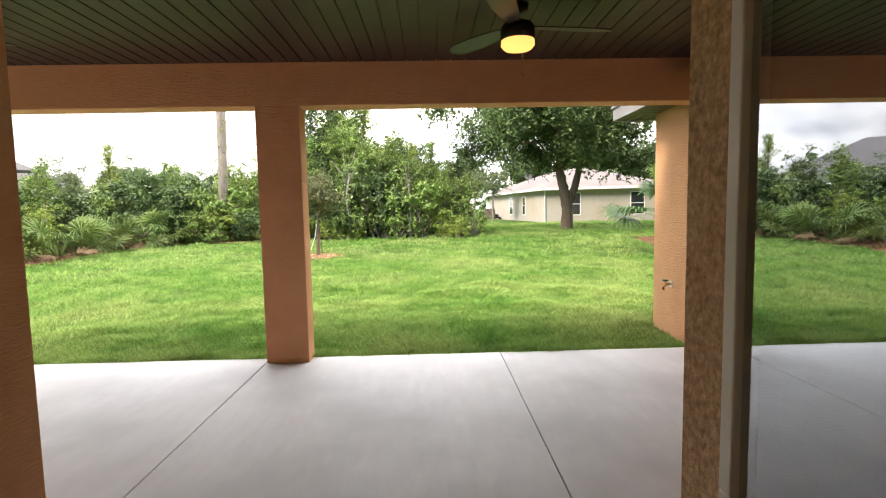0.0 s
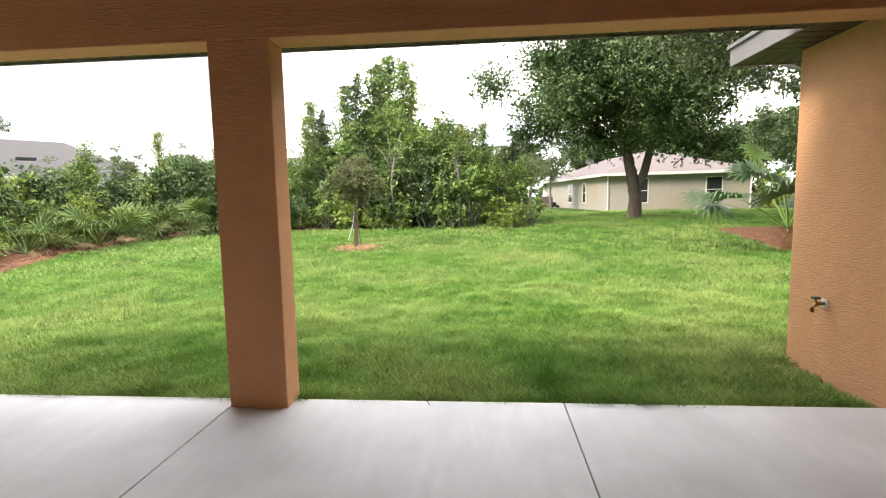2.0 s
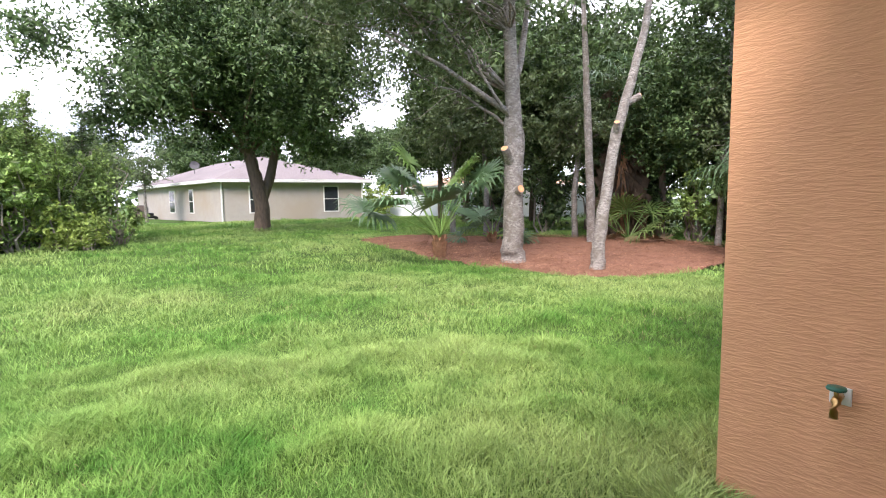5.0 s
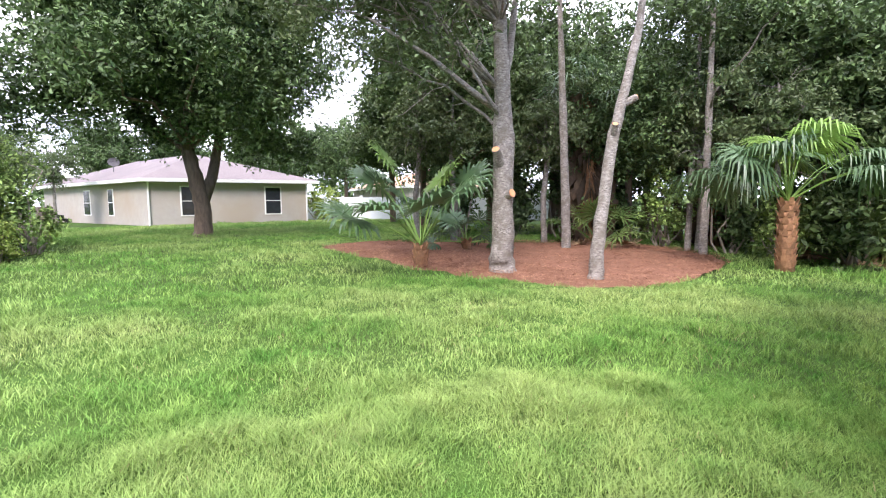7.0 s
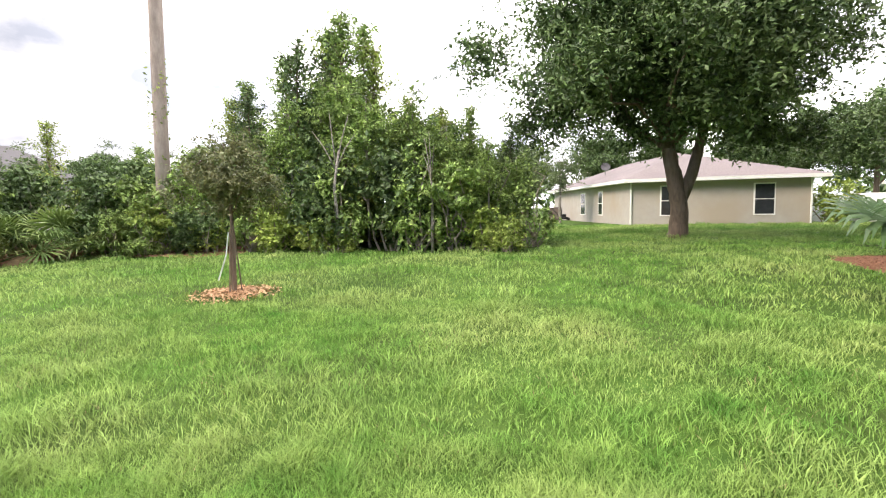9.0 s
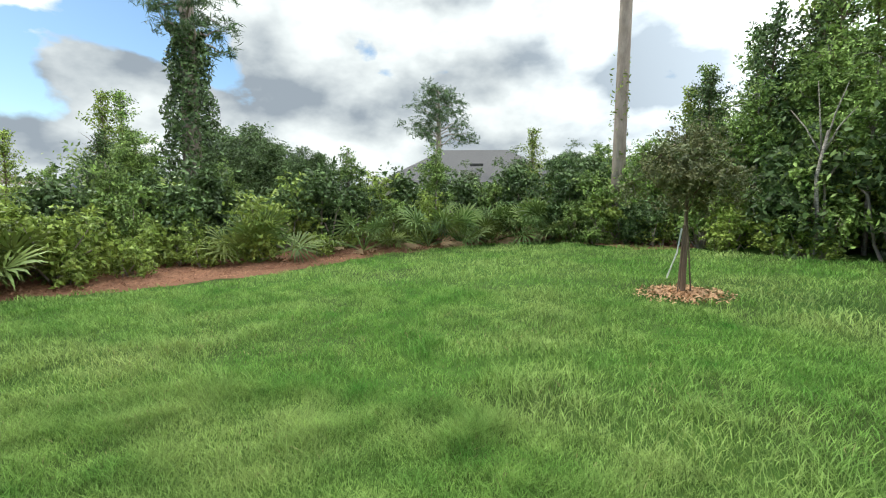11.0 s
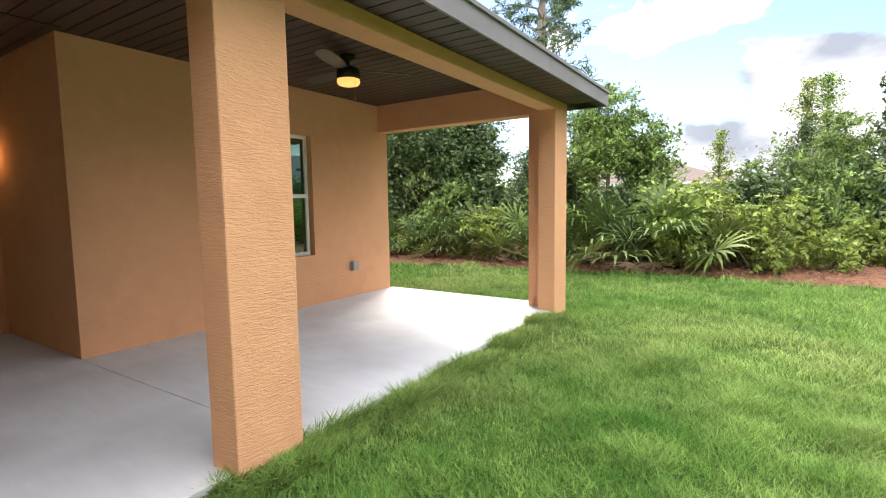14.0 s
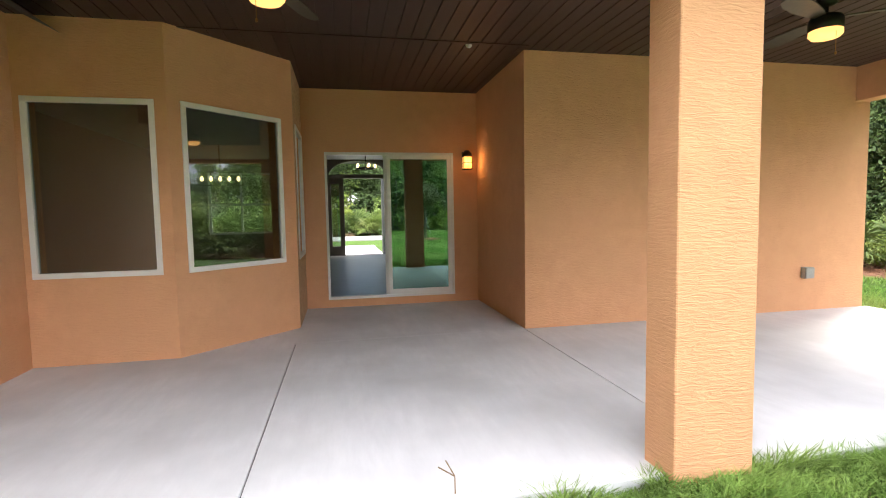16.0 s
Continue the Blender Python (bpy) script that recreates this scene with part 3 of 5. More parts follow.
# ---- patio fixtures ----
def fan(at, turn):
    ob = thing("ceiling_fan", "black ceiling fan with three blades and a lit amber lamp", "ceiling fan", at, "fans under the patio ceiling", turn)
    part("canopy", Geo().lathe([(0.0, 0), (0.075, 0), (0.07, -0.035), (0.03, -0.055), (0.0, -0.055)], 20), BLACK, ob, "", True)
    part("downrod", Geo().tube([(0, 0, -0.04), (0, 0, -0.12)], 0.016, 10), BLACK, ob)
    part("motor", Geo().lathe([(0.0, -0.10), (0.05, -0.105), (0.10, -0.125), (0.115, -0.15), (0.118, -0.225), (0.1, -0.235), (0.0, -0.235)], 24), BLACK, ob, "", True)
    part("lamp", Geo().lathe([(0.112, -0.232), (0.114, -0.262), (0.095, -0.285), (0.05, -0.297), (0.0, -0.3)], 24), LAMP, ob, "glowing amber lamp glass", True)
    for k in range(3):
        a = radians(120 * k)
        prof = [(0.10, 0.035), (0.2, 0.055), (0.4, 0.075), (0.58, 0.07), (0.66, 0.045), (0.68, 0.01)]
        top = [(r, w, -0.135 + 0.2 * w) for r, w in prof] + [(r, -w, -0.135 - 0.2 * w) for r, w in reversed(prof)]
        n = len(top)
        v = top + [(p[0], p[1], p[2] - 0.008) for p in top]
        f = [tuple(range(n)), tuple(range(2 * n - 1, n - 1, -1))] + [(i, i + n, (i + 1) % n + n, (i + 1) % n) for i in range(n)]
        c, s = math.cos(a), math.sin(a)
        part("blade", Geo().add([(c * p[0] - s * p[1], s * p[0] + c * p[1], p[2]) for p in v], f), BLADE_FAN, ob, "dark tapered blade")
    part("pull_chain", Geo().tube([(0.06, 0.09, -0.22), (0.06, 0.09, -0.42)], 0.002, 5).lathe([(0, 0.0), (0.008, -0.005), (0.008, -0.02), (0, -0.025)], 8, (0.06, 0.09, -0.42)), BRASS, ob)
    return ob


fan((1.73, 5.25, CEIL), 8)
fan((-2.42, 5.25, CEIL), 22)

sc = thing("wall_lantern", "black wall lantern with lit amber glass on stucco", "wall lamp", (-0.33, 2.02, 1.77))
part("backplate", Geo().box(-0.05, 0.05, 0, 0.02, 0.06, 0.24, 0.006), BLACK, sc)
g = Geo().lathe([(0.0, 0.25), (0.03, 0.25), (0.062, 0.215), (0.072, 0.175), (0.068, 0.168), (0.0, 0.168)], 16, (0, 0.09, 0))
part("hood", g, BLACK, sc, "domed black hood", True)
part("lamp_glass", Geo().box(-0.052, 0.052, 0.04, 0.14, 0.012, 0.168, 0.004), SCONCE_LAMP, sc, "glowing amber glass")
g = Geo()
for x0 in (-0.056, -0.003, 0.05):
    g.box(x0, x0 + 0.006, 0.036, 0.042, 0.0, 0.17).box(x0, x0 + 0.006, 0.138, 0.144, 0.0, 0.17)
for z0 in (0.0, 0.085):
    g.box(-0.056, 0.056, 0.036, 0.144, z0, z0 + (0.012 if z0 == 0 else 0.006)) if z0 == 0 else g.box(-0.056, 0.056, 0.138, 0.145, z0, z0 + 0.007).box(-0.056, -0.05, 0.036, 0.145, z0, z0 + 0.007).box(0.05, 0.056, 0.036, 0.145, z0, z0 + 0.007)
part("cage", g, BLACK, sc)
lamp_light = new("lantern_light", bpy.data.lights.new("lantern_light", "POINT"))
lamp_light.data.energy, lamp_light.data.color, lamp_light.data.shadow_soft_size = 0.55, (1, 0.55, 0.2), 0.05
lamp_light.location = (-0.33, 2.20, 1.86)

ou = thing("outlet_box", "grey weatherproof outlet box on the stucco wall", "outlet", (-3.91, 3.8, 0.44))
part("box", Geo().box(-0.06, 0.06, 0, 0.06, -0.065, 0.065, 0.006), GREY_PLASTIC, ou)
part("cover", Geo().box(-0.055, 0.055, 0.06, 0.072, -0.06, 0.06, 0.005), GREY_PLASTIC, ou)

tap = thing("hose_tap", "brass hose tap with a green wheel handle on stucco", "tap", (3.81, 7.25, 0.54))
part("flange", Geo().box(-0.008, 0, -0.035, 0.035, -0.035, 0.035, 0.003), WHITE, tap, "pale square flange")
part("spout", Geo().tube([(0, 0, 0), (-0.05, 0, 0), (-0.075, 0, -0.01), (-0.09, 0, -0.035), (-0.092, 0, -0.065)], [0.014, 0.015, 0.017, 0.014, 0.015], 10).tube([(-0.06, 0, 0), (-0.075, 0, 0.04)], 0.008, 8), BRASS, tap, "brass body", True)
part("handle", Geo().lathe([(0.0, 0.036), (0.02, 0.036), (0.032, 0.04), (0.034, 0.046), (0.03, 0.052), (0.0, 0.05)], 14, (-0.072, 0, 0)), GREEN_KNOB, tap, "green wheel handle", True)

sm = thing("security_sensor", "small white round sensor on the patio ceiling", "sensor", (0.085, 3.86, CEIL))
part("dome", Geo().lathe([(0.0, -0.03), (0.02, -0.026), (0.03, -0.012), (0.032, 0.0)], 14), WHITE, sm, "", True)


def chandelier(at, n, r):
    ob = thing("chandelier", "dark metal chandelier with lit bulbs indoors", "chandelier", at, "lights of the living rooms")
    part("stem", Geo().tube([(0, 0, 0), (0, 0, CEIL - 0.09 - at[2])], 0.012, 8), BLACK, ob)
    ring = [(r * math.cos(2 * math.pi * k / 24), r * math.sin(2 * math.pi * k / 24), 0) for k in range(25)]
    part("ring", Geo().tube(ring, 0.014, 6, False).tube([(-r, 0, 0), (r, 0, 0)], 0.01, 6).tube([(0, -r, 0), (0, r, 0)], 0.01, 6), BLACK, ob)
    for k in range(n):
        a = 2 * math.pi * (k + 0.5) / n
        part("bulb", Geo().lathe([(0.012, 0.01), (0.03, 0.05), (0.025, 0.085), (0.0, 0.1)], 8, (r * math.cos(a), r * math.sin(a), 0)), BULB, ob, "lit bulb", True)


chandelier((0.75, -3.2, 2.28), 5, 0.22)
lin = thing("linear_chandelier", "dark metal box frame chandelier with five lit bulbs", "chandelier", (3.8, -2.6, 1.86), "lights of the living rooms")
part("stem", Geo().tube([(0, 0, 0.3), (0, 0, CEIL - 0.09 - 1.86)], 0.012, 8), BLACK, lin)
g = Geo()
for z in (0.0, 0.28):
    for sy in (-0.12, 0.12):
        g.box(-0.48, 0.48, sy - 0.008, sy + 0.008, z, z + 0.016)
    for sx in (-0.48, 0.464):
        g.box(sx, sx + 0.016, -0.112, 0.112, z, z + 0.016)
for sx in (-0.48, 0.464):
    for sy in (-0.12, 0.104):
        g.box(sx, sx + 0.016, sy, sy + 0.016, 0.016, 0.28)
g.box(-0.464, 0.464, -0.008, 0.008, 0.282, 0.296)
part("frame", g, BLACK, lin)
for k in range(5):
    part("bulb", Geo().lathe([(0.014, 0.20), (0.034, 0.155), (0.036, 0.12), (0.02, 0.095), (0.0, 0.09)], 10, (-0.36 + 0.18 * k, 0, 0)), BULB, lin, "lit bulb", True)
    part("socket", Geo().tube([(-0.36 + 0.18 * k, 0, 0.2), (-0.36 + 0.18 * k, 0, 0.283)], 0.012, 7), BLACK, lin)


# ---- ground ----
LEFT_EDGE = [(-30, -7.0), (0, -7.6), (1.3, -7.8), (3.9, -8.1), (7.5, -8.6), (10.2, -8.45), (12.5, -8.6), (14.4, -9.3), (15.4, -9.8), (18.3, -9.5), (20.5, -8.9), (60, -8.9)]
LEFT_SHRUB = [(-30, -9.3), (0, -9.5), (3.4, -9.2), (5.5, -9.5), (8, -10.1), (10.4, -10.9), (12, -11.9), (15, -11.3), (18, -10.4), (21, -9.6)]
BED = [(8.4, 19.4), (8.1, 17.0), (7.8, 14.9), (8.15, 13.1), (8.7, 11.75), (9.4, 11.15), (11.2, 10.85), (13.6, 10.95), (15.3, 11.7), (16.5, 13.4), (16.0, 15.2), (13.5, 17.3), (10.8, 19.3)]


def inside(poly, x, y):
    hit = False
    for (xa, ya), (xb, yb) in zip(poly, poly[1:] + poly[:1]):
        if (ya > y) != (yb > y) and x < (xb - xa) * (y - ya) / (yb - ya) + xa:
            hit = not hit
    return hit


def axis(fine0, fine1, step, far):
    pos = list(np.arange(fine0, fine1 + 0.01, step))
    k, d = fine1, step
    while k < far:
        d *= 1.5
        k += d
        pos.append(k)
    k, d = fine0, step
    while k > -far:
        d *= 1.5
        k -= d
        pos.insert(0, k)
    return pos


gx, gy = axis(-16, 20, 1.0, 900), axis(-6, 40, 1.0, 900)
g = Geo()
g.add([(x, y, lie(x, y) - 0.02) for y in gy for x in gx],
      [(j * len(gx) + i, j * len(gx) + i + 1, (j + 1) * len(gx) + i + 1, (j + 1) * len(gx) + i) for j in range(len(gy) - 1) for i in range(len(gx) - 1)
       if not (-4.0 < (gx[i] + gx[i + 1]) / 2 < 8.6 and -5 < (gy[j] + gy[j + 1]) / 2 < 3.2)])
setting("ground", g, SOIL, "green lawn ground rising gently to the back", True)


def patch(name, rows, mat, label, lift):
    """A strip of bedding lying on the ground: rows of (y, left x, right x)."""
    g, n = Geo(), 9
    for y, xa, xb in rows:
        for k in range(n):
            x = xa + (xb - xa) * k / (n - 1)
            rim = min(k, n - 1 - k) / 2
            g.v.append((x, y, lie(x, y) - 0.025 + lift * min(1.0, rim) + 0.02 * noise.noise((x * 1.7, y * 1.7, 0))))
    g.f = [(j * n + i, j * n + i + 1, (j + 1) * n + i + 1, (j + 1) * n + i) for j in range(len(rows) - 1) for i in range(n - 1)]
    return setting(name, g, mat, label, True)


patch("mulch_bed_side", [(y, curve(LEFT_EDGE, y) - 9, curve(LEFT_EDGE, y) + 0.1 * math.sin(y * 1.3)) for y in np.arange(-14, 21.6, 0.4)], MULCH, "reddish brown pine straw bed along the shrubs", 0.06)
patch("mulch_bed_back", [(y, -8.8, -4.6 - max(0, 21.2 - y) * 1.2) for y in np.arange(20.3, 23.0, 0.3)], MULCH, "reddish brown pine straw bed under the shrubs", 0.06)
rows = []
for y in np.arange(10.9, 19.3, 0.3):
    xs = [xa + (y - ya) * (xb - xa) / (yb - ya) for (xa, ya), (xb, yb) in zip(BED, BED[1:] + BED[:1]) if (ya > y) != (yb > y)]
    if len(xs) >= 2:
        rows.append((y, min(xs), max(xs)))
patch("mulch_bed_trees", rows, MULCH, "reddish brown pine straw bed round the grey trees", 0.07)

rng = np.random.default_rng(4)


def on_lawn(x, y):
    if -4.78 < x < 9.2 and y < 6.60 and y > -6 or 3.78 < x < 9.2 and y < 7.72:
        return False
    if x < curve(LEFT_EDGE, y) + 0.1 * math.sin(y * 1.3) or inside(BED, x, y) or (y > 20.9 and x < 3.0):
        return False
    return (x + 2.1) ** 2 + (y - 16.0) ** 2 > 0.42 and (x - 13.36) ** 2 + (y - 9.94) ** 2 > 0.12


def blades(name, count, x0, x1, y0, y1, height, width, keep, label, mat=None):
    """Grass as single bent blades, thicker and taller in tufts."""
    x, y = rng.uniform(x0, x1, count), rng.uniform(y0, y1, count)
    ok = np.array([keep(a, b) and on_lawn(a, b) for a, b in zip(x, y)])
    x, y = x[ok], y[ok]
    k = len(x)
    tuft = np.array([noise.noise((a * 1.3, b * 1.3, 3)) + 0.8 * noise.noise((a * 3.3, b * 3.3, 7)) + 0.9 * max(0.0, noise.noise((a * 1.9, b * 1.9, 19)) - 0.28) * 3 for a, b in zip(x, y)])
    z = np.array([lie(a, b) for a, b in zip(x, y)]) - 0.022
    h = height * rng.uniform(0.6, 1.25, k) * (1 + 0.95 * np.clip(tuft, -0.72, 1.3))
    a = rng.uniform(0, 2 * math.pi, k)
    lean = rng.uniform(0.3, 1.3, k) * h
    w = width * rng.uniform(0.7, 1.3, k)
    ax, ay = np.cos(a), np.sin(a)
    la = a + rng.normal(math.pi / 2, 0.6, k)
    lx, ly = np.cos(la) * lean, np.sin(la) * lean
    ly = np.where((y + ly < 6.54) & (x > -4.8) & (x < 3.81), np.abs(ly), ly)
    v = np.empty((k, 4, 3))
    v[:, 0] = np.stack([x, y, z], 1)
    v[:, 1] = np.stack([x + ax * w + lx * 0.3, y + ay * w + ly * 0.3, z + h * 0.55], 1)
    v[:, 2] = np.stack([x + lx, y + ly, z + h * 0.95], 1)
    v[:, 3] = np.stack([x - ax * w + lx * 0.3, y - ay * w + ly * 0.3, z + h * 0.55], 1)
    me = bpy.data.meshes.new(name)
    me.vertices.add(4 * k)
    me.vertices.foreach_set("co", v.ravel())
    me.loops.add(4 * k)
    me.loops.foreach_set("vertex_index", np.arange(4 * k))
    me.polygons.add(k)
    me.polygons.foreach_set("loop_start", np.arange(0, 4 * k, 4))
    me.polygons.foreach_set("loop_total", np.full(k, 4))
    me.materials.append(mat or GRASS)
    me.update(calc_edges=True)
    return tagged(new(name, me), label, "grass", "", "stuff")


def near(x, y):
    return math.hypot((x - 1.2) / 1.25, y - 8.2)


blades("grass", 520000, -3.5, 6.5, 6.5, 12.5, 0.07, 0.0023, lambda x, y: near(x, y) < 3.6, "thick bright green lawn grass in tufts")
blades("grass", 34000, -4.3, 3.8, 6.6, 6.85, 0.095, 0.0032, lambda x, y: near(x, y) < 9, "long grass along the slab edge")
blades("grass", 3500, 3.45, 3.78, 6.6, 8.0, 0.09, 0.0033, lambda x, y: True, "long grass at the foot of the wing wall")
blades("grass", 7000, 3.6, 9.2, 7.70, 8.0, 0.09, 0.0035, lambda x, y: True, "long grass at the foot of the wing wall")
blades("grass", 640000, -9.0, 11, 1.0, 16.5, 0.075, 0.0035, lambda x, y: 3.6 <= near(x, y) < 7.5, "bright green lawn grass in tufts")
blades("grass", 520000, -10.0, 21, -4, 34, 0.085, 0.0062, lambda x, y: 7.5 <= near(x, y), "bright green lawn grass further off")
blades("dry_grass", 14000, -6, 8, 6.6, 15, 0.055, 0.003, lambda x, y: near(x, y) < 6 and noise.noise((x * 1.1, y * 1.1, 11)) > 0.05, "dry tan blades low in the lawn", THATCH)


def straw(name, count, x0, x1, y0, y1, keep, size, mat, label):
    P = np.stack([rng.uniform(x0, x1, count), rng.uniform(y0, y1, count)], 1)
    P = P[[keep(a, b) for a, b in P]]
    c = np.array([(a, b, lie(a, b) + rng.uniform(0.03, 0.06)) for a, b in P])
    return tagged(new(name, cards(name, c, np.tile([0, 0, 1.0], (len(c), 1)), size, 0.07, mat, rng, 0.25)), label, "mulch", "", "stuff")


straw("pine_straw", 45000, 7.5, 16, 10.8, 19.5, lambda x, y: inside(BED, x, y), 0.055, STRAW, "loose reddish pine straw round the trees")
straw("pine_straw", 40000, -12, -7, 0, 22, lambda x, y: x < curve(LEFT_EDGE, y), 0.07, STRAW, "loose reddish pine straw along the shrubs")


# ---- trees and shrubs ----
def bend(p0, p1, sag, n, r0, r1, rng, rough=0.05):
    p0, p1 = np.array(p0, float), np.array(p1, float)
    L = np.linalg.norm(p1 - p0)
    pts, rad = [], []
    for k in range(n + 1):
        t = k / n
        p = p0 + (p1 - p0) * t + np.array([0, 0, sag * L * math.sin(math.pi * t)])
        if 0 < k < n:
            p = p + rng.normal(0, rough * L / n, 3)
        pts.append(p)
        rad.append(r0 + (r1 - r0) * t)
    return pts, rad


def tree(name, at, label, trunk, crown, bark, leaf, seed, clumps_n=40, per=300, leaf_size=0.08, limbs=12, clump_r=0.9, flat=0.75, aspect=0.4, shell=0.5, group="", category="tree", twigs=0, limb_r=0.4):
    """trunk: list of (x, y, z, radius) from the foot; crown: (cx, cy, cz, rx, ry, rz), both from the tree's foot."""
    rng = np.random.default_rng(seed)
    ob = thing(name, label, category, at, group)
    foot = trunk[0]
    pts = [(foot[0], foot[1], -0.3)] + [t[:3] for t in trunk]
    rad = [foot[3] * 1.35] + [t[3] for t in trunk]
    fine, fr = [], []
    for (pa, ra), (pb, rb0) in zip(list(zip(pts, rad)), list(zip(pts, rad))[1:]):
        for q in range(4):
            fine.append(tuple(pa[i] + (pb[i] - pa[i]) * q / 4 + (rng.normal(0, 0.06) * ra if q else 0) for i in range(3)))
            fr.append((ra + (rb0 - ra) * q / 4) * rng.uniform(0.95, 1.06))
    part("trunk", Geo().tube(fine + [pts[-1]], fr + [rad[-1]], 14, True, 0.05), bark, ob, "", True)
    cx, cy, cz, rx, ry, rz = crown
    d = rng.normal(0, 1, (clumps_n, 3))
    d /= np.linalg.norm(d, axis=1)[:, None]
    lobe = np.array([0.95 + 0.5 * min(0.12, noise.noise((p[0] * 1.7 + seed, p[1] * 1.7, p[2] * 1.7))) for p in d])
    C = np.array([cx, cy, cz]) + d * (rng.uniform(shell, 1.0, clumps_n) * lobe)[:, None] * np.array([rx, ry, rz])
    for k in range(limbs):
        c = C[k]
        best = min(trunk[1:], key=lambda t: abs(t[2] - (c[2] - 0.45 * math.hypot(c[0] - t[0], c[1] - t[1]))))
        p, r = bend(best[:3], c, 0.12, 6, best[3] * limb_r, 0.012, rng, 0.25)
        g = Geo().tube(p, r, 7)
        for q in range(twigs):
            i = int(rng.integers(2, 6))
            e = np.array(p[i]) + rng.normal(0, 0.5, 3) + np.array([0, 0, 0.1])
            g.tube(bend(p[i], e, 0.1, 3, 0.012, 0.004, rng, 0.3)[0], [0.012, 0.009, 0.006, 0.004], 4)
        part("limb", g, bark, ob, "", True)
    P, O = clumps(C, clump_r * rng.uniform(0.6, 1.25, clumps_n), per, rng, flat)
    part("crown", cards("crown", P, O, leaf_size, aspect, leaf, rng), leaf, ob)
    return ob


def shrub(name, label, seed, r, h, leaf, n=14, per=260, size=0.06, aspect=0.45, group="undergrowth along the lawn"):
    rng = np.random.default_rng(seed)
    ob = thing(name, label, "shrub", (0, 0, -60), group)
    C, g = [], Geo()
    for k in range(n):
        a, q = rng.uniform(0, 2 * math.pi), rng.uniform(0.1, 0.75) * r
        c = (math.cos(a) * q, math.sin(a) * q, h * rng.uniform(0.15, 1.0) * (1.1 - 0.35 * q / r))
        C.append(c)
        p, rr = bend((c[0] * 0.2, c[1] * 0.2, -0.2), c, 0.1, 4, 0.03, 0.008, rng, 0.3)
        g.tube(p, rr, 5)
    part("stem", g, TWIG, ob, "thin grey stems")
    P, O = clumps(C, 0.4 * r * rng.uniform(0.5, 1.5, n), per, rng, h / r * 0.6)
    P[:, 2] = np.maximum(P[:, 2], 0.03)
    part("foliage", cards("foliage", P, O, size, aspect, leaf, rng), leaf, ob)
    return ob


def frond(rng, reach, stalk, leaflets=22, droop=0.35, width=0.022, lift=0.8, turn=None):
    """A fan frond: an arching stalk and a pleated fan of narrow leaflets, joined at the hub, that droop at the tips."""
    s, f = Geo(), Geo()
    a = rng.uniform(0, 2 * math.pi) if turn is None else turn + rng.uniform(-0.2, 0.2)
    out = np.array([math.cos(a) * math.cos(lift), math.sin(a) * math.cos(lift), math.sin(lift)])
    flat = np.array([math.cos(a), math.sin(a), 0])
    tip = out * stalk + flat * 0.12 * stalk * droop - np.array([0, 0, 0.22 * stalk * droop])
    s.tube([(0, 0, 0), tuple(out * stalk * 0.5), tuple(out * stalk * 0.82 + flat * 0.04 * droop * stalk - np.array([0, 0, 0.07 * stalk * droop])), tuple(tip)], [0.017, 0.012, 0.009, 0.008], 5)
    fwd = out * 0.6 + flat * 0.5 * droop - np.array([0, 0, 0.45 * droop])
    fwd /= np.linalg.norm(fwd)
    side = np.cross(fwd, [0.01, 0.02, 1.0])
    side /= np.linalg.norm(side) + 1e-6
    tw = rng.uniform(-0.7, 0.7)
    up = np.cross(side, fwd)
    side, nor = side * math.cos(tw) + up * math.sin(tw), np.cross(side * math.cos(tw) + up * math.sin(tw), fwd)
    verts, faces = [tip], []
    for k in range(leaflets):
        b = radians(-118 + 236 * k / (leaflets - 1)) + rng.uniform(-0.03, 0.03)
        d = fwd * math.cos(b) + side * math.sin(b) + nor * (0.12 + 0.12 * (k % 2))
        d /= np.linalg.norm(d)
        L = reach * (0.7 + 0.3 * math.cos(b * 0.65)) * rng.uniform(0.85, 1.1)
        w = np.cross(d, nor)
        w = w / (np.linalg.norm(w) + 1e-6) * width
        fall = np.array([0, 0, -droop * L])
        p1 = tip + d * L * 0.45 + fall * 0.06
        p2 = tip + d * L * 0.74 + fall * 0.24
        p3 = tip + d * L * 0.90 + fall * rng.uniform(0.5, 0.85)
        n = len(verts)
        verts += [p1 - w, p1 + w, p2 - w * 0.7, p2 + w * 0.7, p3]
        faces += [(0, n, n + 1), (n, n + 2, n + 3, n + 1), (n + 2, n + 4, n + 3)]
    f.add(verts, faces)
    return s, f


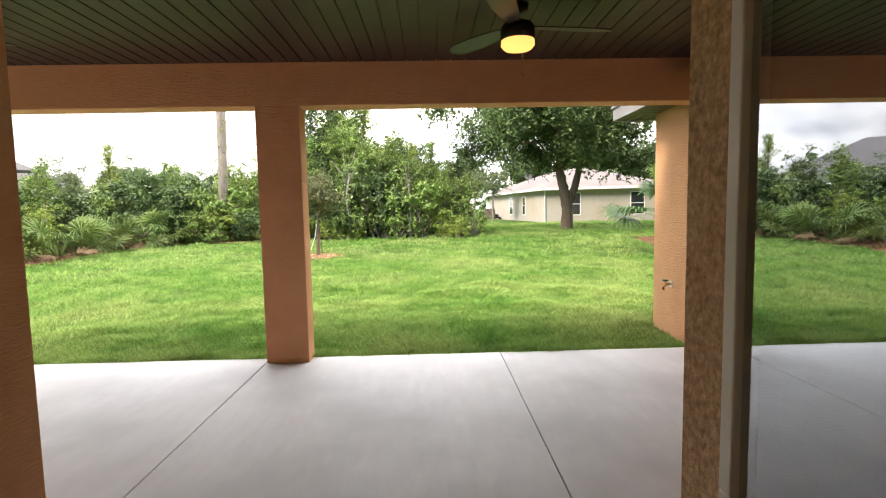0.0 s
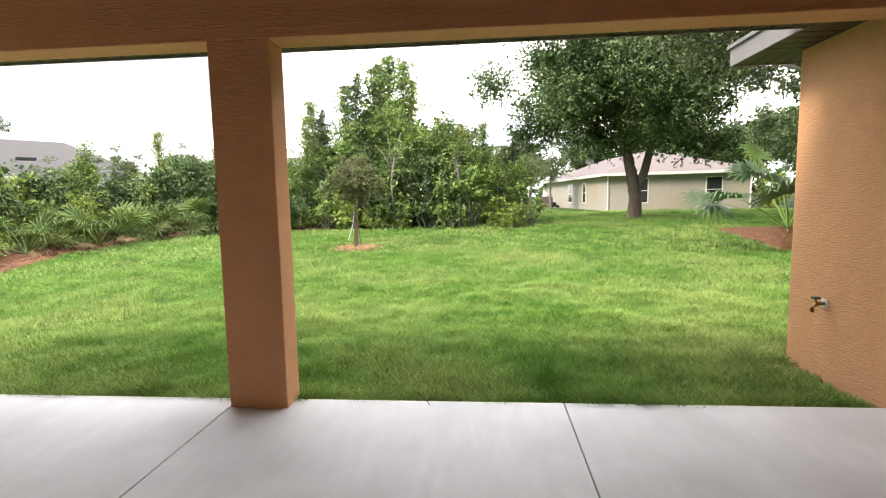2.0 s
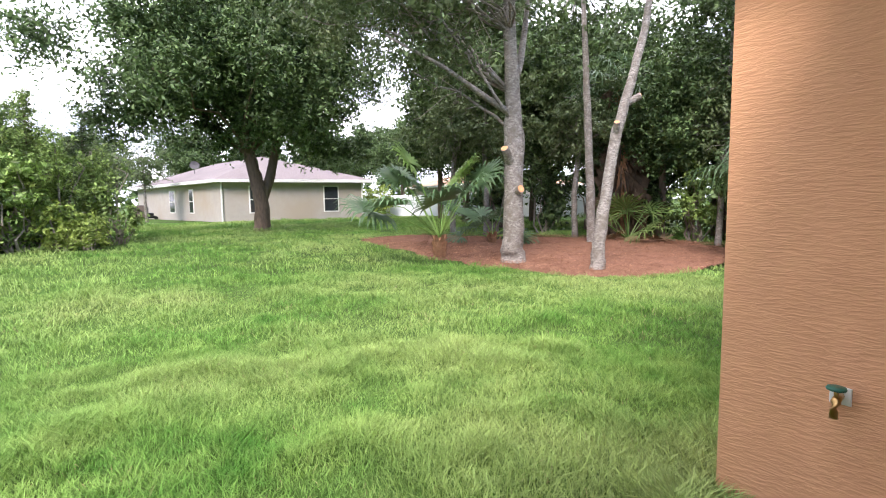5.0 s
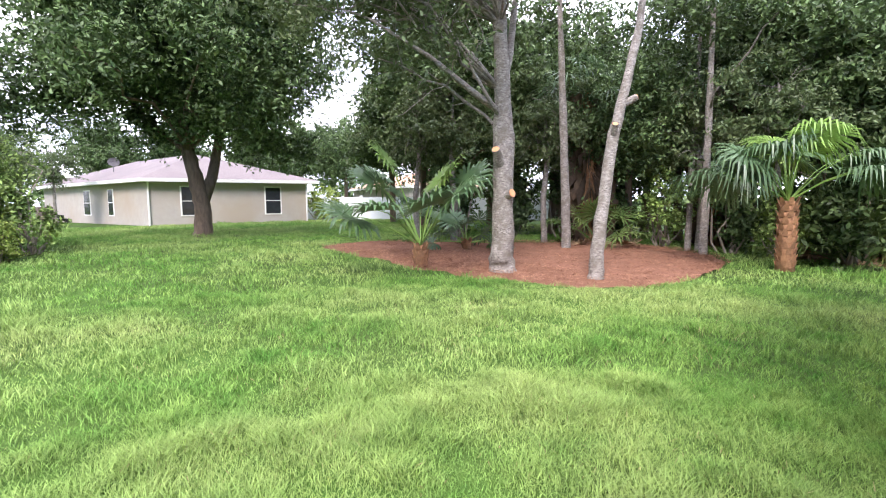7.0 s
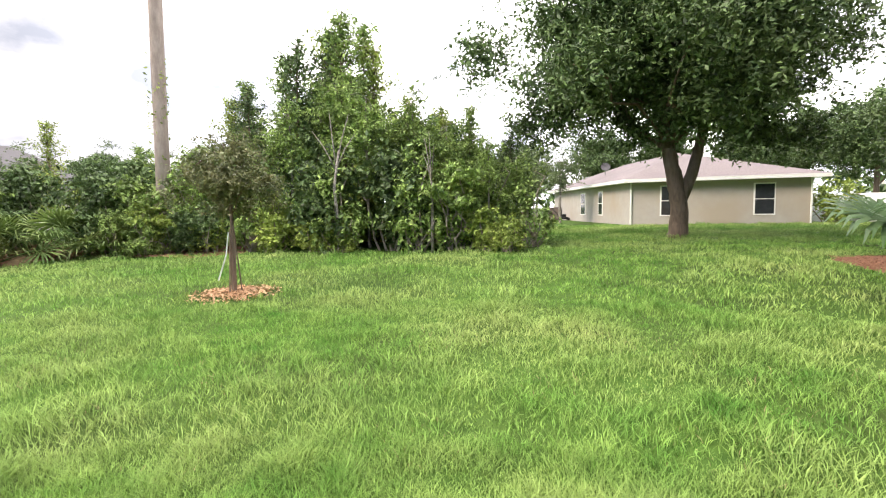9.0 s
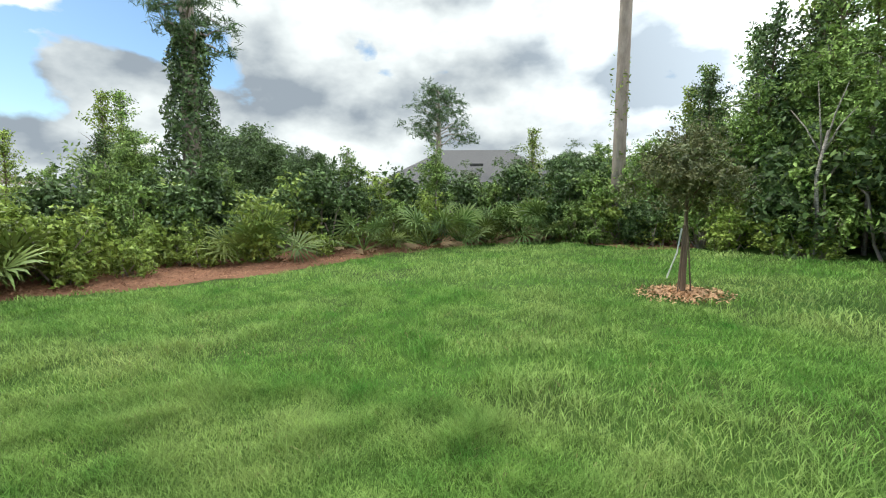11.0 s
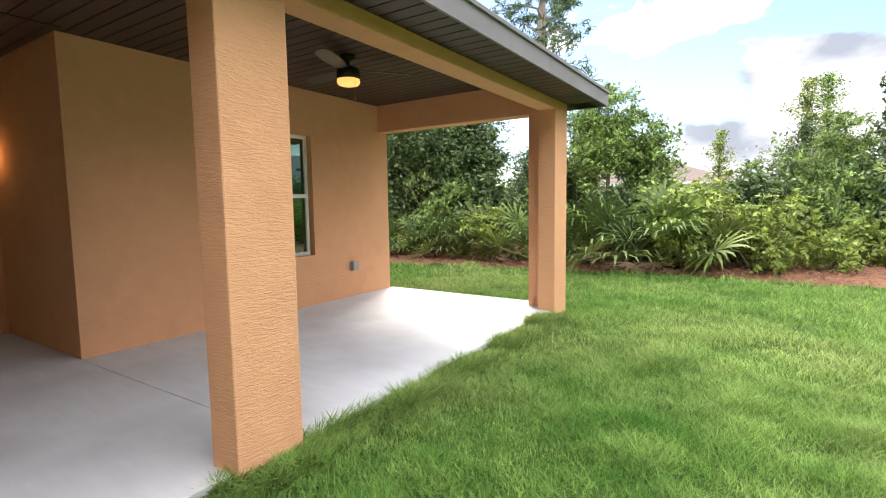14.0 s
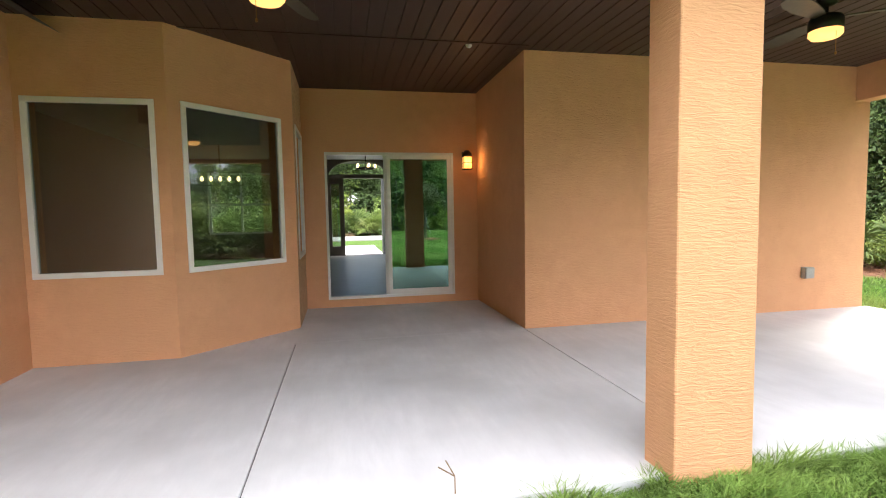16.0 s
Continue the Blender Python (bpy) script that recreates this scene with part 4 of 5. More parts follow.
def fan_palm(name, label, seed, fronds, reach, stalk, trunk_h=0.0, trunk_r=0.0, dead=3, at=(0, 0, -60), group="", droop=0.4, lifts=(0.1, 1.35), width=0.022, leaflets=22, mat=None):
    rng = np.random.default_rng(seed)
    ob = thing(name, label, "palm", at, group)
    if trunk_h:
        part("trunk", Geo().tube([(0, 0, -0.2), (0.02, 0, trunk_h * 0.5), (0, 0.02, trunk_h)], [trunk_r * 1.1, trunk_r, trunk_r * 0.85], 14, True, 0.05), PALM_BOOT, ob, "", True)
        g = Geo()
        rows = max(3, int(trunk_h / 0.12))
        for j in range(rows):
            for k in range(7):
                a = 2 * math.pi * (k + 0.5 * (j % 2)) / 7
                z = 0.06 + j * trunk_h / rows
                c, s = math.cos(a), math.sin(a)
                r = trunk_r * 0.98
                g.add([(c * r - s * 0.06, s * r + c * 0.06, z), (c * r + s * 0.06, s * r - c * 0.06, z), (c * (r + 0.05) + s * 0.03, s * (r + 0.05) - c * 0.03, z + 0.15),
                       (c * (r + 0.05) - s * 0.03, s * (r + 0.05) + c * 0.03, z + 0.15), (c * (r - 0.03), s * (r - 0.03), z + 0.05)], [(0, 1, 2, 3), (0, 3, 4), (1, 4, 2), (3, 2, 4)])
        part("leaf_base", g, PALM_BOOT, ob, "rough brown leaf stubs")
    for k in range(fronds + dead):
        gone = k >= fronds
        lf = (rng.uniform(-1.2, -0.6) if trunk_h else rng.uniform(-0.1, 0.3)) if gone else lifts[0] + (lifts[1] - lifts[0]) * ((k * 0.7548) % 1)
        s, f = frond(rng, reach * (0.7 if gone else 1) * rng.uniform(0.85, 1.1), stalk * (0.6 if gone else 1) * rng.uniform(0.75, 1.1), leaflets, droop, width, lf, k * 2.4 + seed)
        s.v = [(p[0], p[1], p[2] + trunk_h) for p in s.v]
        f.v = [(p[0], p[1], p[2] + trunk_h) for p in f.v]
        if gone:
            n = min([p[2] for p in f.v])
            f.v = [(p[0], p[1], p[2] if p[2] > 0.05 else 0.05 + 0.08 * math.sin(9 * p[0] + 7 * p[1])) for p in f.v]
        skin = FROND_DEAD if gone else mat or (FROND_YOUNG if lf > 1.22 else FROND)
        fr = part("frond", f, skin, ob, "dry tan frond" if gone else "")
        part("stalk", s, FROND_DEAD if gone else mat or FROND_YOUNG, fr)
    return ob


def place(x, y, scale=1.0, rz=0.0, sink=0.0):
    return Matrix.LocRotScale((x, y, lie(x, y) - sink), Euler((0, 0, rz)), (scale, scale, scale))


def plant(kinds, spots, seed, s0=0.85, s1=1.2):
    """Sets each kind at its first spot and copies it to the rest."""
    rng = random.Random(seed)
    used = set()
    for i, (x, y) in enumerate(spots):
        k = kinds[i % len(kinds)] if i < len(kinds) else rng.choice(kinds)
        m = place(x, y, rng.uniform(s0, s1), rng.uniform(0, 6.28))
        if k.name in used:
            copy_thing(k, m)
        else:
            used.add(k.name)
            k.matrix_basis = m


def G(x, y, dz=0.0):
    return (x, y, lie(x, y) + dz)


tree("oak_tree", G(7.45, 24.5), "broad dark green oak with a forked brown trunk on the lawn",
     [(0, 0, 0.1, 0.30), (0, 0, 1.0, 0.24), (-0.12, 0.05, 1.7, 0.24), (-0.3, 0.1, 2.6, 0.2), (-0.4, 0.1, 3.8, 0.16), (-0.3, 0.2, 5.5, 0.10)],
     (-0.3, 0, 6.0, 5.8, 5.2, 4.0), BARK, LEAF_DARK, 11, 200, 1000, 0.078, 24, 1.25, shell=0.3, limb_r=0.3)
g = Geo().tube([(0.03, 0, 1.1), (0.35, 0, 1.9), (0.62, 0.1, 2.9), (0.8, 0.1, 4.2)], [0.19, 0.17, 0.14, 0.09], 10, True, 0.05)
part("limb", g, BARK, bpy.data.objects["oak_tree"], "", True)

syc = tree("grey_tree", G(9.0, 13.85), "pale grey barked tree with sawn branch stubs in the bed",
           [(0, 0, 0.05, 0.27), (0.0, 0, 0.4, 0.215), (0.03, 0, 1.5, 0.20), (0.05, 0, 2.6, 0.195), (0.0, 0, 3.4, 0.155), (-0.08, 0, 4.6, 0.13), (-0.1, 0, 5.6, 0.10), (-0.1, 0, 7.0, 0.07)],
           (-1.7, 1.5, 5.7, 4.2, 3.9, 1.9), BARK_GREY, LEAF_GREY, 21, 130, 250, 0.06, 26, 0.8, shell=0.3, twigs=12, limb_r=0.2)
g = Geo().tube([(0.0, 0, 3.0), (-0.55, 0.25, 3.35), (-1.4, 0.5, 3.85), (-2.5, 0.8, 4.3)], [0.075, 0.06, 0.042, 0.018], 9, True, 0.05)
g.tube([(-0.1, 0, 2.95), (-0.4, 0.1, 3.35), (-0.8, 0.2, 3.9)], [0.045, 0.035, 0.018], 7)
g.tube([(0.0, 0, 3.5), (0.28, 0.05, 4.1), (0.5, 0.1, 4.9), (0.62, 0.1, 5.8)], [0.09, 0.08, 0.06, 0.035], 9, True, 0.05)
part("limb", g, BARK_GREY, syc, "", True)
st = part("stub", Geo().tube([(0, 0, 1.95), (-0.28, -0.1, 2.22), (-0.36, -0.12, 2.3)], [0.10, 0.085, 0.08], 10), BARK_GREY, syc, "sawn stub")
part("cut_face", Geo().tube([(-0.36, -0.12, 2.301), (-0.365, -0.122, 2.306)], 0.07, 10), CUT, st, "orange cut wood")
st = part("stub", Geo().tube([(-0.02, -0.1, 1.45), (-0.05, -0.27, 1.5)], [0.1, 0.085], 10), BARK_GREY, syc, "sawn stub")
part("cut_face", Geo().tube([(-0.05, -0.271, 1.5), (-0.051, -0.278, 1.502)], 0.075, 10), CUT, st, "orange cut wood")

syc2 = tree("grey_tree", G(9.5, 12.15), "leaning pale grey barked tree with sawn stubs in the bed",
            [(0, 0, 0.03, 0.15), (0.03, 0, 0.5, 0.115), (0.26, -0.02, 1.6, 0.105), (0.50, -0.04, 2.6, 0.10), (0.85, -0.1, 3.5, 0.085), (1.25, -0.15, 4.6, 0.07), (1.5, -0.2, 6.2, 0.045)],
            (1.2, -0.2, 6.4, 1.9, 1.9, 1.2), BARK_GREY, LEAF_GREY, 22, 18, 170, 0.055, 6, 0.7, shell=0.3, twigs=7, limb_r=0.3)
st = part("stub", Geo().tube([(0.76, -0.1, 3.15), (0.93, -0.26, 3.27)], [0.07, 0.065], 9), BARK_GREY, syc2, "sawn stub")
part("cut_face", Geo().tube([(0.93, -0.26, 3.27), (0.936, -0.266, 3.274)], 0.06, 9), CUT, st, "orange cut wood")
st = part("stub", Geo().tube([(0.48, -0.04, 2.5), (0.33, -0.15, 2.74)], [0.06, 0.055], 9), BARK_GREY, syc2, "sawn stub")
part("cut_face", Geo().tube([(0.33, -0.15, 2.74), (0.326, -0.153, 2.746)], 0.05, 9), CUT, st, "orange cut wood")

for x, y, lean, r, seed in ((13.3, 14.9, -0.5, 0.13, 31), (15.2, 12.0, 0.05, 0.11, 32), (15.9, 12.6, 0.5, 0.09, 33)):
    tree("grey_tree", G(x, y), "slender grey trunk at the edge of the woods", [(0, 0, 0, r), (lean * 0.2, 0, 1.8, r * 0.85), (lean * 0.5, 0, 3.6, r * 0.75), (lean, 0, 6.5, r * 0.45)],
         (lean, 0, 6.6, 2.4, 2.4, 1.6), BARK_GREY, LEAF_DARK, seed, 26, 200, 0.07, 8, 0.8, shell=0.3, group="slender trunks in the bed")

fan_palm("cabbage_palm", "young fan palm with drooping green fronds in the bed", 41, 13, 0.85, 1.75, 0.42, 0.13, 0, G(8.2, 15.3), droop=0.38, lifts=(0.45, 1.52), width=0.038, leaflets=36)
fan_palm("cabbage_palm", "fan palm with a shaggy orange brown trunk on the lawn", 42, 16, 1.05, 1.5, 1.4, 0.16, 0, G(13.36, 9.94), droop=0.85, lifts=(0.55, 1.52), width=0.027, leaflets=44)
fan_palm("cabbage_palm", "low green fan palm behind the grey tree", 43, 9, 0.7, 0.8, 0.2, 0.1, 0, G(10.9, 16.4), droop=0.5, width=0.028)
# old palms wrapped in dead fronds
for x, y, seed in ((15.9, 15.6, 51), (17.6, 12.4, 53)):
    ob = fan_palm("old_palm", "tall palm wrapped in hanging dead brown fronds", seed, 12, 1.0, 1.2, 4.6, 0.2, 0, G(x, y), "old palms in the woods", 0.9)
    rs = np.random.default_rng(seed + 9)
    g = Geo()
    for k in range(420):
        a, z = rs.uniform(0, 6.28), rs.uniform(0.3, 4.8)
        r0 = 0.19
        c, s = math.cos(a), math.sin(a)
        L = rs.uniform(0.35, 1.2)
        o = rs.uniform(0.05, 0.75)
        w = 0.014
        g.add([(c * r0 - s * w, s * r0 + c * w, z), (c * r0 + s * w, s * r0 - c * w, z), (c * (r0 + o) + s * w, s * (r0 + o) - c * w, max(0.02, z - L * 0.5)), (c * (r0 + o * 0.8), s * (r0 + o * 0.8), max(0.0, z - L))], [(0, 1, 2), (0, 2, 3)])
    part("dead_skirt", g, SKIRT, ob, "hanging dead fronds")

# sapling with stakes
sap = tree("sapling", G(-2.1, 16.0), "young tree with a dense reddish green crown, staked", [(0, 0, 0, 0.035), (0.02, 0, 0.7, 0.03), (0.0, 0.02, 1.2, 0.025), (0, 0, 1.7, 0.012)],
           (0, 0, 1.72, 0.85, 0.85, 0.62), BARK, LEAF_RED, 61, 46, 300, 0.032, 16, 0.3, shell=0.2)
for a in (0.4, 2.4, 4.6):
    part("stake", Geo().tube([(0.12 * math.cos(a), 0.12 * math.sin(a), -0.1), (0.03 * math.cos(a), 0.03 * math.sin(a), 1.0)], 0.011, 7), BARK, sap, "wooden stake")
part("strap", Geo().tube([(-0.02, -0.05, 0.95), (-0.07, -0.06, 0.6), (-0.2, -0.08, 0.22)], 0.011, 6), STRAP, sap, "white tie strap")
rc = np.random.default_rng(62)
cp = np.stack([rc.normal(0, 0.3, 1300), rc.normal(0, 0.3, 1300)], 1)
cp = cp[np.hypot(cp[:, 0], cp[:, 1]) < 0.72]
cc = np.array([(-2.1 + a, 16.0 + b, lie(0, 16 + b) + 0.045 * math.exp(-(a * a + b * b) * 3) + 0.01 * rc.uniform(0, 1)) for a, b in cp])
tagged(new("wood_chips", cards("wood_chips", cc, np.tile([0, 0, 1.0], (len(cc), 1)), 0.035, 0.4, CHIPS, rc, 0.4)), "ring of pale orange wood chips round the sapling", "mulch", "", "stuff")

# bare trunk and pines
bare = thing("bare_pine_trunk", "tall bare grey brown pine trunk", "tree", G(-6.95, 21.4))
part("trunk", Geo().tube([(0, 0, -0.3), (0.04, 0, 3), (0.12, 0, 7), (0.25, 0, 14), (0.3, 0, 18)], [0.2, 0.175, 0.165, 0.14, 0.1], 14, True, 0.03), BARK_PINE, bare, "", True)
rv = np.random.default_rng(71)
vp = np.array([(math.cos(a) * 0.25, math.sin(a) * 0.25, z) for a, z in zip(rv.uniform(0, 6.28, 260), rv.choice([1.2, 2.0, 3.6, 4.4], 260) + rv.normal(0, 0.4, 260))])
part("vine", cards("vine", vp, vp * np.array([1, 1, 0]), 0.05, 0.45, LEAF_LIGHT, rv), LEAF_LIGHT, bare, "sparse green vine")


def pine(at, h, r, label, seed, low, spread, vines=False, count=26, needle=0.16, per=120):
    rng = np.random.default_rng(seed)
    ob = thing("pine_tree", label, "tree", at, "pines")
    part("trunk", Geo().tube([(0, 0, -0.3), (0, 0, h * 0.4), (0.1, 0, h * 0.75), (0.05, 0, h)], [r * 1.2, r, r * 0.7, r * 0.15], 10, True, 0.04), BARK_PINE, ob, "", True)
    C = []
    for k in range(count):
        z = low + (h - low) * (k + 0.5) / count
        a = k * 2.4 + rng.uniform(-0.4, 0.4)
        q = spread * (1 - 0.55 * (z - low) / (h - low)) * rng.uniform(0.5, 1.1)
        c = (math.cos(a) * q, math.sin(a) * q, z + rng.uniform(0, 0.5))
        p, rr = bend((0.05, 0, z - 0.3), c, 0.08, 4, r * 0.22, 0.012, rng, 0.3)
        part("limb", Geo().tube(p, rr, 5), BARK_PINE, ob)
        C += [c, tuple(0.65 * v for v in c[:2]) + (c[2] - 0.1,)]
    P, O = clumps(C, spread * 0.26 * rng.uniform(0.7, 1.3, len(C)), per, rng, 0.6)
    part("needles", cards("needles", P, O, needle, 0.10, NEEDLE, rng), NEEDLE, ob)
    if vines:
        z = rng.uniform(-0.1, low + 0.6, 9000)
        a = rng.uniform(0, 6.28, 9000)
        q = (0.35 + 0.9 * np.clip(1 - z / low, 0, 1) ** 1.5 + 0.3 * np.abs(np.sin(z * 2.1 + a))) * rng.uniform(0.6, 1.15, 9000)
        vp = np.stack([np.cos(a) * q, np.sin(a) * q, z], 1)
        # Dark leaves put the shade of the backlit west side into the vine's colour.
        part("vine", cards("vine", vp, np.stack([np.cos(a), np.sin(a), 0.3 + 0 * a], 1), 0.085, 0.45, LEAF_DARK, rng), LEAF_DARK, ob, "dense climbing vine")
    return ob


pine(G(-17.1, 12.2), 11.0, 0.28, "tall pine thickly wrapped in green vine", 81, 6.6, 2.1, True)
pine(G(-47.2, 44.0), 14.6, 0.35, "lone round topped pine far off", 82, 8.2, 4.6, count=34, needle=0.3, per=120)
pine(G(-14.6, 2.4), 9.6, 0.2, "tall pine behind the patio", 83, 5.4, 2.2)

# shrub wall kinds
S1 = shrub("shrub", "dense mid green leafy shrub", 101, 1.1, 1.7, LEAF, 13, 330, 0.066)
S2 = shrub("shrub", "bright light green vine covered shrub", 102, 1.2, 1.5, LEAF_LIGHT, 11, 360, 0.064)
S3 = shrub("shrub", "dark green leafy shrub", 103, 1.0, 1.9, LEAF_DARK, 10, 400, 0.068)
S4 = shrub("shrub", "thin green wispy shrub with bare stems", 104, 0.8, 2.3, LEAF, 13, 180, 0.055)
S5 = shrub("shrub", "low yellow green shrub at the lawn edge", 105, 0.7, 0.8, LEAF_LIGHT, 8, 260, 0.045)
P1 = fan_palm("saw_palmetto", "saw palmetto with stiff green fan fronds", 111, 17, 0.66, 0.85, 0, 0, 2, group="saw palmettos", droop=0.3, lifts=(0.4, 1.45), width=0.02, mat=FROND_SAW)
P2 = fan_palm("saw_palmetto", "saw palmetto with green and dry tan fans", 112, 14, 0.72, 0.9, 0, 0, 4, group="saw palmettos", droop=0.42, lifts=(0.35, 1.4), width=0.02, mat=FROND_SAW)

R = random.Random(7)
spots = []
y = -6.0
while y < 21.5:
    xe = curve(LEFT_SHRUB, y)
    spots += [(xe - 1.15 + R.uniform(-0.2, 0.2), y + R.uniform(-0.3, 0.3)), (xe - 2.4 + R.uniform(-0.4, 0.4), y + R.uniform(-0.5, 0.5)), (xe - 3.7 + R.uniform(-0.5, 0.5), y + R.uniform(-0.5, 0.5))]
    y += 1.05
plant([S1, S2, S3, S2, S1, S2][:3], spots[:3], 1, 0.85, 1.2)
# Dark S3 copies prevail: the backlit hedge's shade is put into leaf colour.
for x, y in spots[3:]:
    copy_thing(R.choice([S1, S2, S3, S3, S3, S3, S4]), place(x, y, R.uniform(0.7, 1.2), R.uniform(0, 6.28)))
for i in range(16):
    y = R.uniform(-1, 21)
    copy_thing(S5, place(curve(LEFT_SHRUB, y) - R.uniform(0.2, 0.9), y, R.uniform(0.6, 1.3), R.uniform(0, 6)))
back = []
x = -8.6
while x < 2.6:
    back += [(x + R.uniform(-0.2, 0.2), 21.5 + R.uniform(-0.25, 0.25)), (x + R.uniform(-0.3, 0.3), 22.9 + R.uniform(-0.4, 0.4)), (x + R.uniform(-0.4, 0.4), 24.6)]
    x += 0.95
for i, (x, y) in enumerate(back):
    k = R.choice([S1, S2, S4, S3, S5 if y < 22 else S2])
    copy_thing(k, place(x, y, R.uniform(0.85, 1.3), R.uniform(0, 6.28)))
S4.matrix_basis = place(2.9, 22.2, 1.0, 0.3)
S5.matrix_basis = place(2.2, 21.0, 0.9, 0.3)
for i in range(7):
    copy_thing(S5, place(-4.6 + R.uniform(0, 7), 21.0 + R.uniform(-0.1, 0.4), R.uniform(0.45, 1.1), R.uniform(0, 6)))
pals = [(-9.7, 6.6), (-9.9, 5.9), (-9.8, 7.3), (-9.6, 0.2), (-9.7, 1.0), (-9.8, 1.8), (-9.8, 2.7), (-9.6, -0.8), (-9.8, -1.9), (-9.75, 19.2), (-9.6, 20.1), (-9.2, 20.7), (-8.5, 21.0), (-10.0, 18.2), (-10.3, 17.2), (-10.9, 15.4), (-8.0, 21.4), (-9.4, 4.3), (-10.6, 12.4)]
plant([P1, P2], pals, 3, 0.9, 1.25)
copy_thing(P2, place(-9.55, 6.3, 1.6, 0.8))
copy_thing(P1, place(-9.7, 7.1, 1.4, 2.6))
for x, y, k in ((-7.0, 20.6, 0.6), (-6.3, 20.9, 0.55), (-7.7, 20.5, 0.65), (-6.7, 21.0, 0.8), (-5.6, 21.1, 0.6)):
    copy_thing(R.choice([S2, S1, S3]), place(x, y, k, R.uniform(0, 6.28)))
# bright vines and dry brush among the palmettos
for x, y, k in ((-9.1, 3.3, 0.7), (-9.4, 0.7, 0.8), (-9.7, 7.6, 0.9), (-10.0, 8.7, 0.8), (-10.2, 9.8, 0.9), (-10.6, 11.2, 0.8), (-10.9, 12.6, 0.9), (-10.6, 14.0, 0.8)):
    copy_thing(R.choice([S2, S5, S5]), place(x, y, k, R.uniform(0, 6.28)))
for x, y, k in ((-12.6, 7.0, 0.85), (-12.9, 8.3, 0.85), (-12.4, 9.6, 0.95), (-12.8, 11.0, 1.05)):
    copy_thing(S1, place(x, y, k, R.uniform(0, 6.28)))
rd = np.random.default_rng(77)
bp = []
while len(bp) < 4200:
    a, b = rd.uniform(-9.9, -8.2), rd.uniform(-2, 21)
    e = curve(LEFT_SHRUB, b)
    if e - 0.9 < a < e + 0.15 and noise.noise((a, b * 0.7, 5)) > -0.05:
        bp.append((a, b, lie(a, b) + abs(rd.normal(0, 0.16)) + 0.03))
bp = np.array(bp)
tagged(new("dry_brush", cards("dry_brush", bp, np.tile([0.3, 0, 1.0], (len(bp), 1)), 0.17, 0.09, FROND_DEAD, rd, 0.6)), "dry tan brush and dead fronds under the shrubs", "brush", "", "stuff")

# taller trees: built once, then copied
T1 = tree("woodland_tree", (0, 0, -60), "slim leafy green tree at the back of the lawn", [(0, 0, 0, 0.10), (0.05, 0, 1.5, 0.08), (0.1, 0, 3.2, 0.06), (0.05, 0, 5.2, 0.03)],
          (0, 0, 3.9, 1.3, 1.3, 2.4), BARK, LEAF, 201, 50, 360, 0.062, 12, 0.55, 0.9, group="woods round the lawn", shell=0.25)
T2 = tree("woodland_tree", (0, 0, -60), "broad dark green tree in the woods", [(0, 0, 0, 0.16), (0.05, 0, 1.5, 0.13), (0.1, 0, 3.0, 0.1), (0.05, 0, 5.2, 0.05)],
          (0, 0, 4.1, 2.5, 2.5, 2.6), BARK, LEAF_DARK, 202, 72, 640, 0.08, 12, 0.9, group="woods round the lawn", shell=0.35)
T3 = tree("woodland_tree", (0, 0, -60), "loose olive green tree with grey limbs", [(0, 0, 0, 0.12), (0.05, 0, 1.5, 0.1), (-0.1, 0, 3.0, 0.08), (0.05, 0, 5.0, 0.03)],
          (0, 0, 4.0, 1.9, 1.9, 2.2), BARK_GREY, LEAF_GREY, 203, 36, 230, 0.07, 14, 0.7, group="woods round the lawn", shell=0.3, twigs=4)
T4 = tree("woodland_tree", (0, 0, -60), "airy light green tree with thin upright stems", [(0, 0, 0, 0.06), (0.05, 0, 1.5, 0.05), (0.1, 0, 3.0, 0.035), (0.05, 0, 4.8, 0.015)],
          (0, 0, 3.3, 0.9, 0.9, 2.0), BARK_GREY, LEAF, 204, 34, 200, 0.055, 16, 0.42, 0.9, group="woods round the lawn", shell=0.2)


def spire(at, h, seed, leaf, label, spread=1.15):
    """A young upright tree: one leader, rising side branches that shorten to the top, and leaves along each branch."""
    rng = np.random.default_rng(seed)
    ob = thing("spire_tree", label, "tree", at, "upright young trees at the back")
    part("trunk", Geo().tube([(0, 0, -0.2), (0.04, 0, h * 0.35), (-0.03, 0.03, h * 0.7), (0, 0, h)], [0.07, 0.055, 0.035, 0.008], 9, True, 0.04), BARK, ob, "", True)
    P, O, g = [], [], Geo()
    n = int(h * 9)
    for k in range(n):
        z = h * (0.16 + 0.83 * (k + 0.5) / n)
        a = k * 2.4 + rng.uniform(-0.5, 0.5)
        L = spread * (0.16 + 0.84 * (1 - z / h) ** 0.75) * rng.uniform(0.35, 1.4)
        up = 0.45 + 0.6 * z / h
        tip = np.array([math.cos(a) * L, math.sin(a) * L, z + L * up])
        p, r = bend((0, 0, z), tip, 0.05, 3, 0.018, 0.004, rng, 0.2)
        g.tube(p, r, 4)
        m = int(45 + 140 * L) if rng.random() > 0.2 else 6
        t = rng.uniform(0.15, 1.05, m)[:, None]
        P.append(np.array([0, 0, z]) + (tip - np.array([0, 0, z])) * t + rng.normal(0, 0.05 + 0.14 * L, (m, 3)) * np.array([1, 1, 0.8]))
        O.append(np.tile([math.cos(a) * 0.4, math.sin(a) * 0.4, 0.7], (m, 1)))
    part("limb", g, BARK, ob)
    part("crown", cards("crown", np.concatenate(P), np.concatenate(O), 0.064, 0.42, leaf, rng), leaf, ob)
    return ob


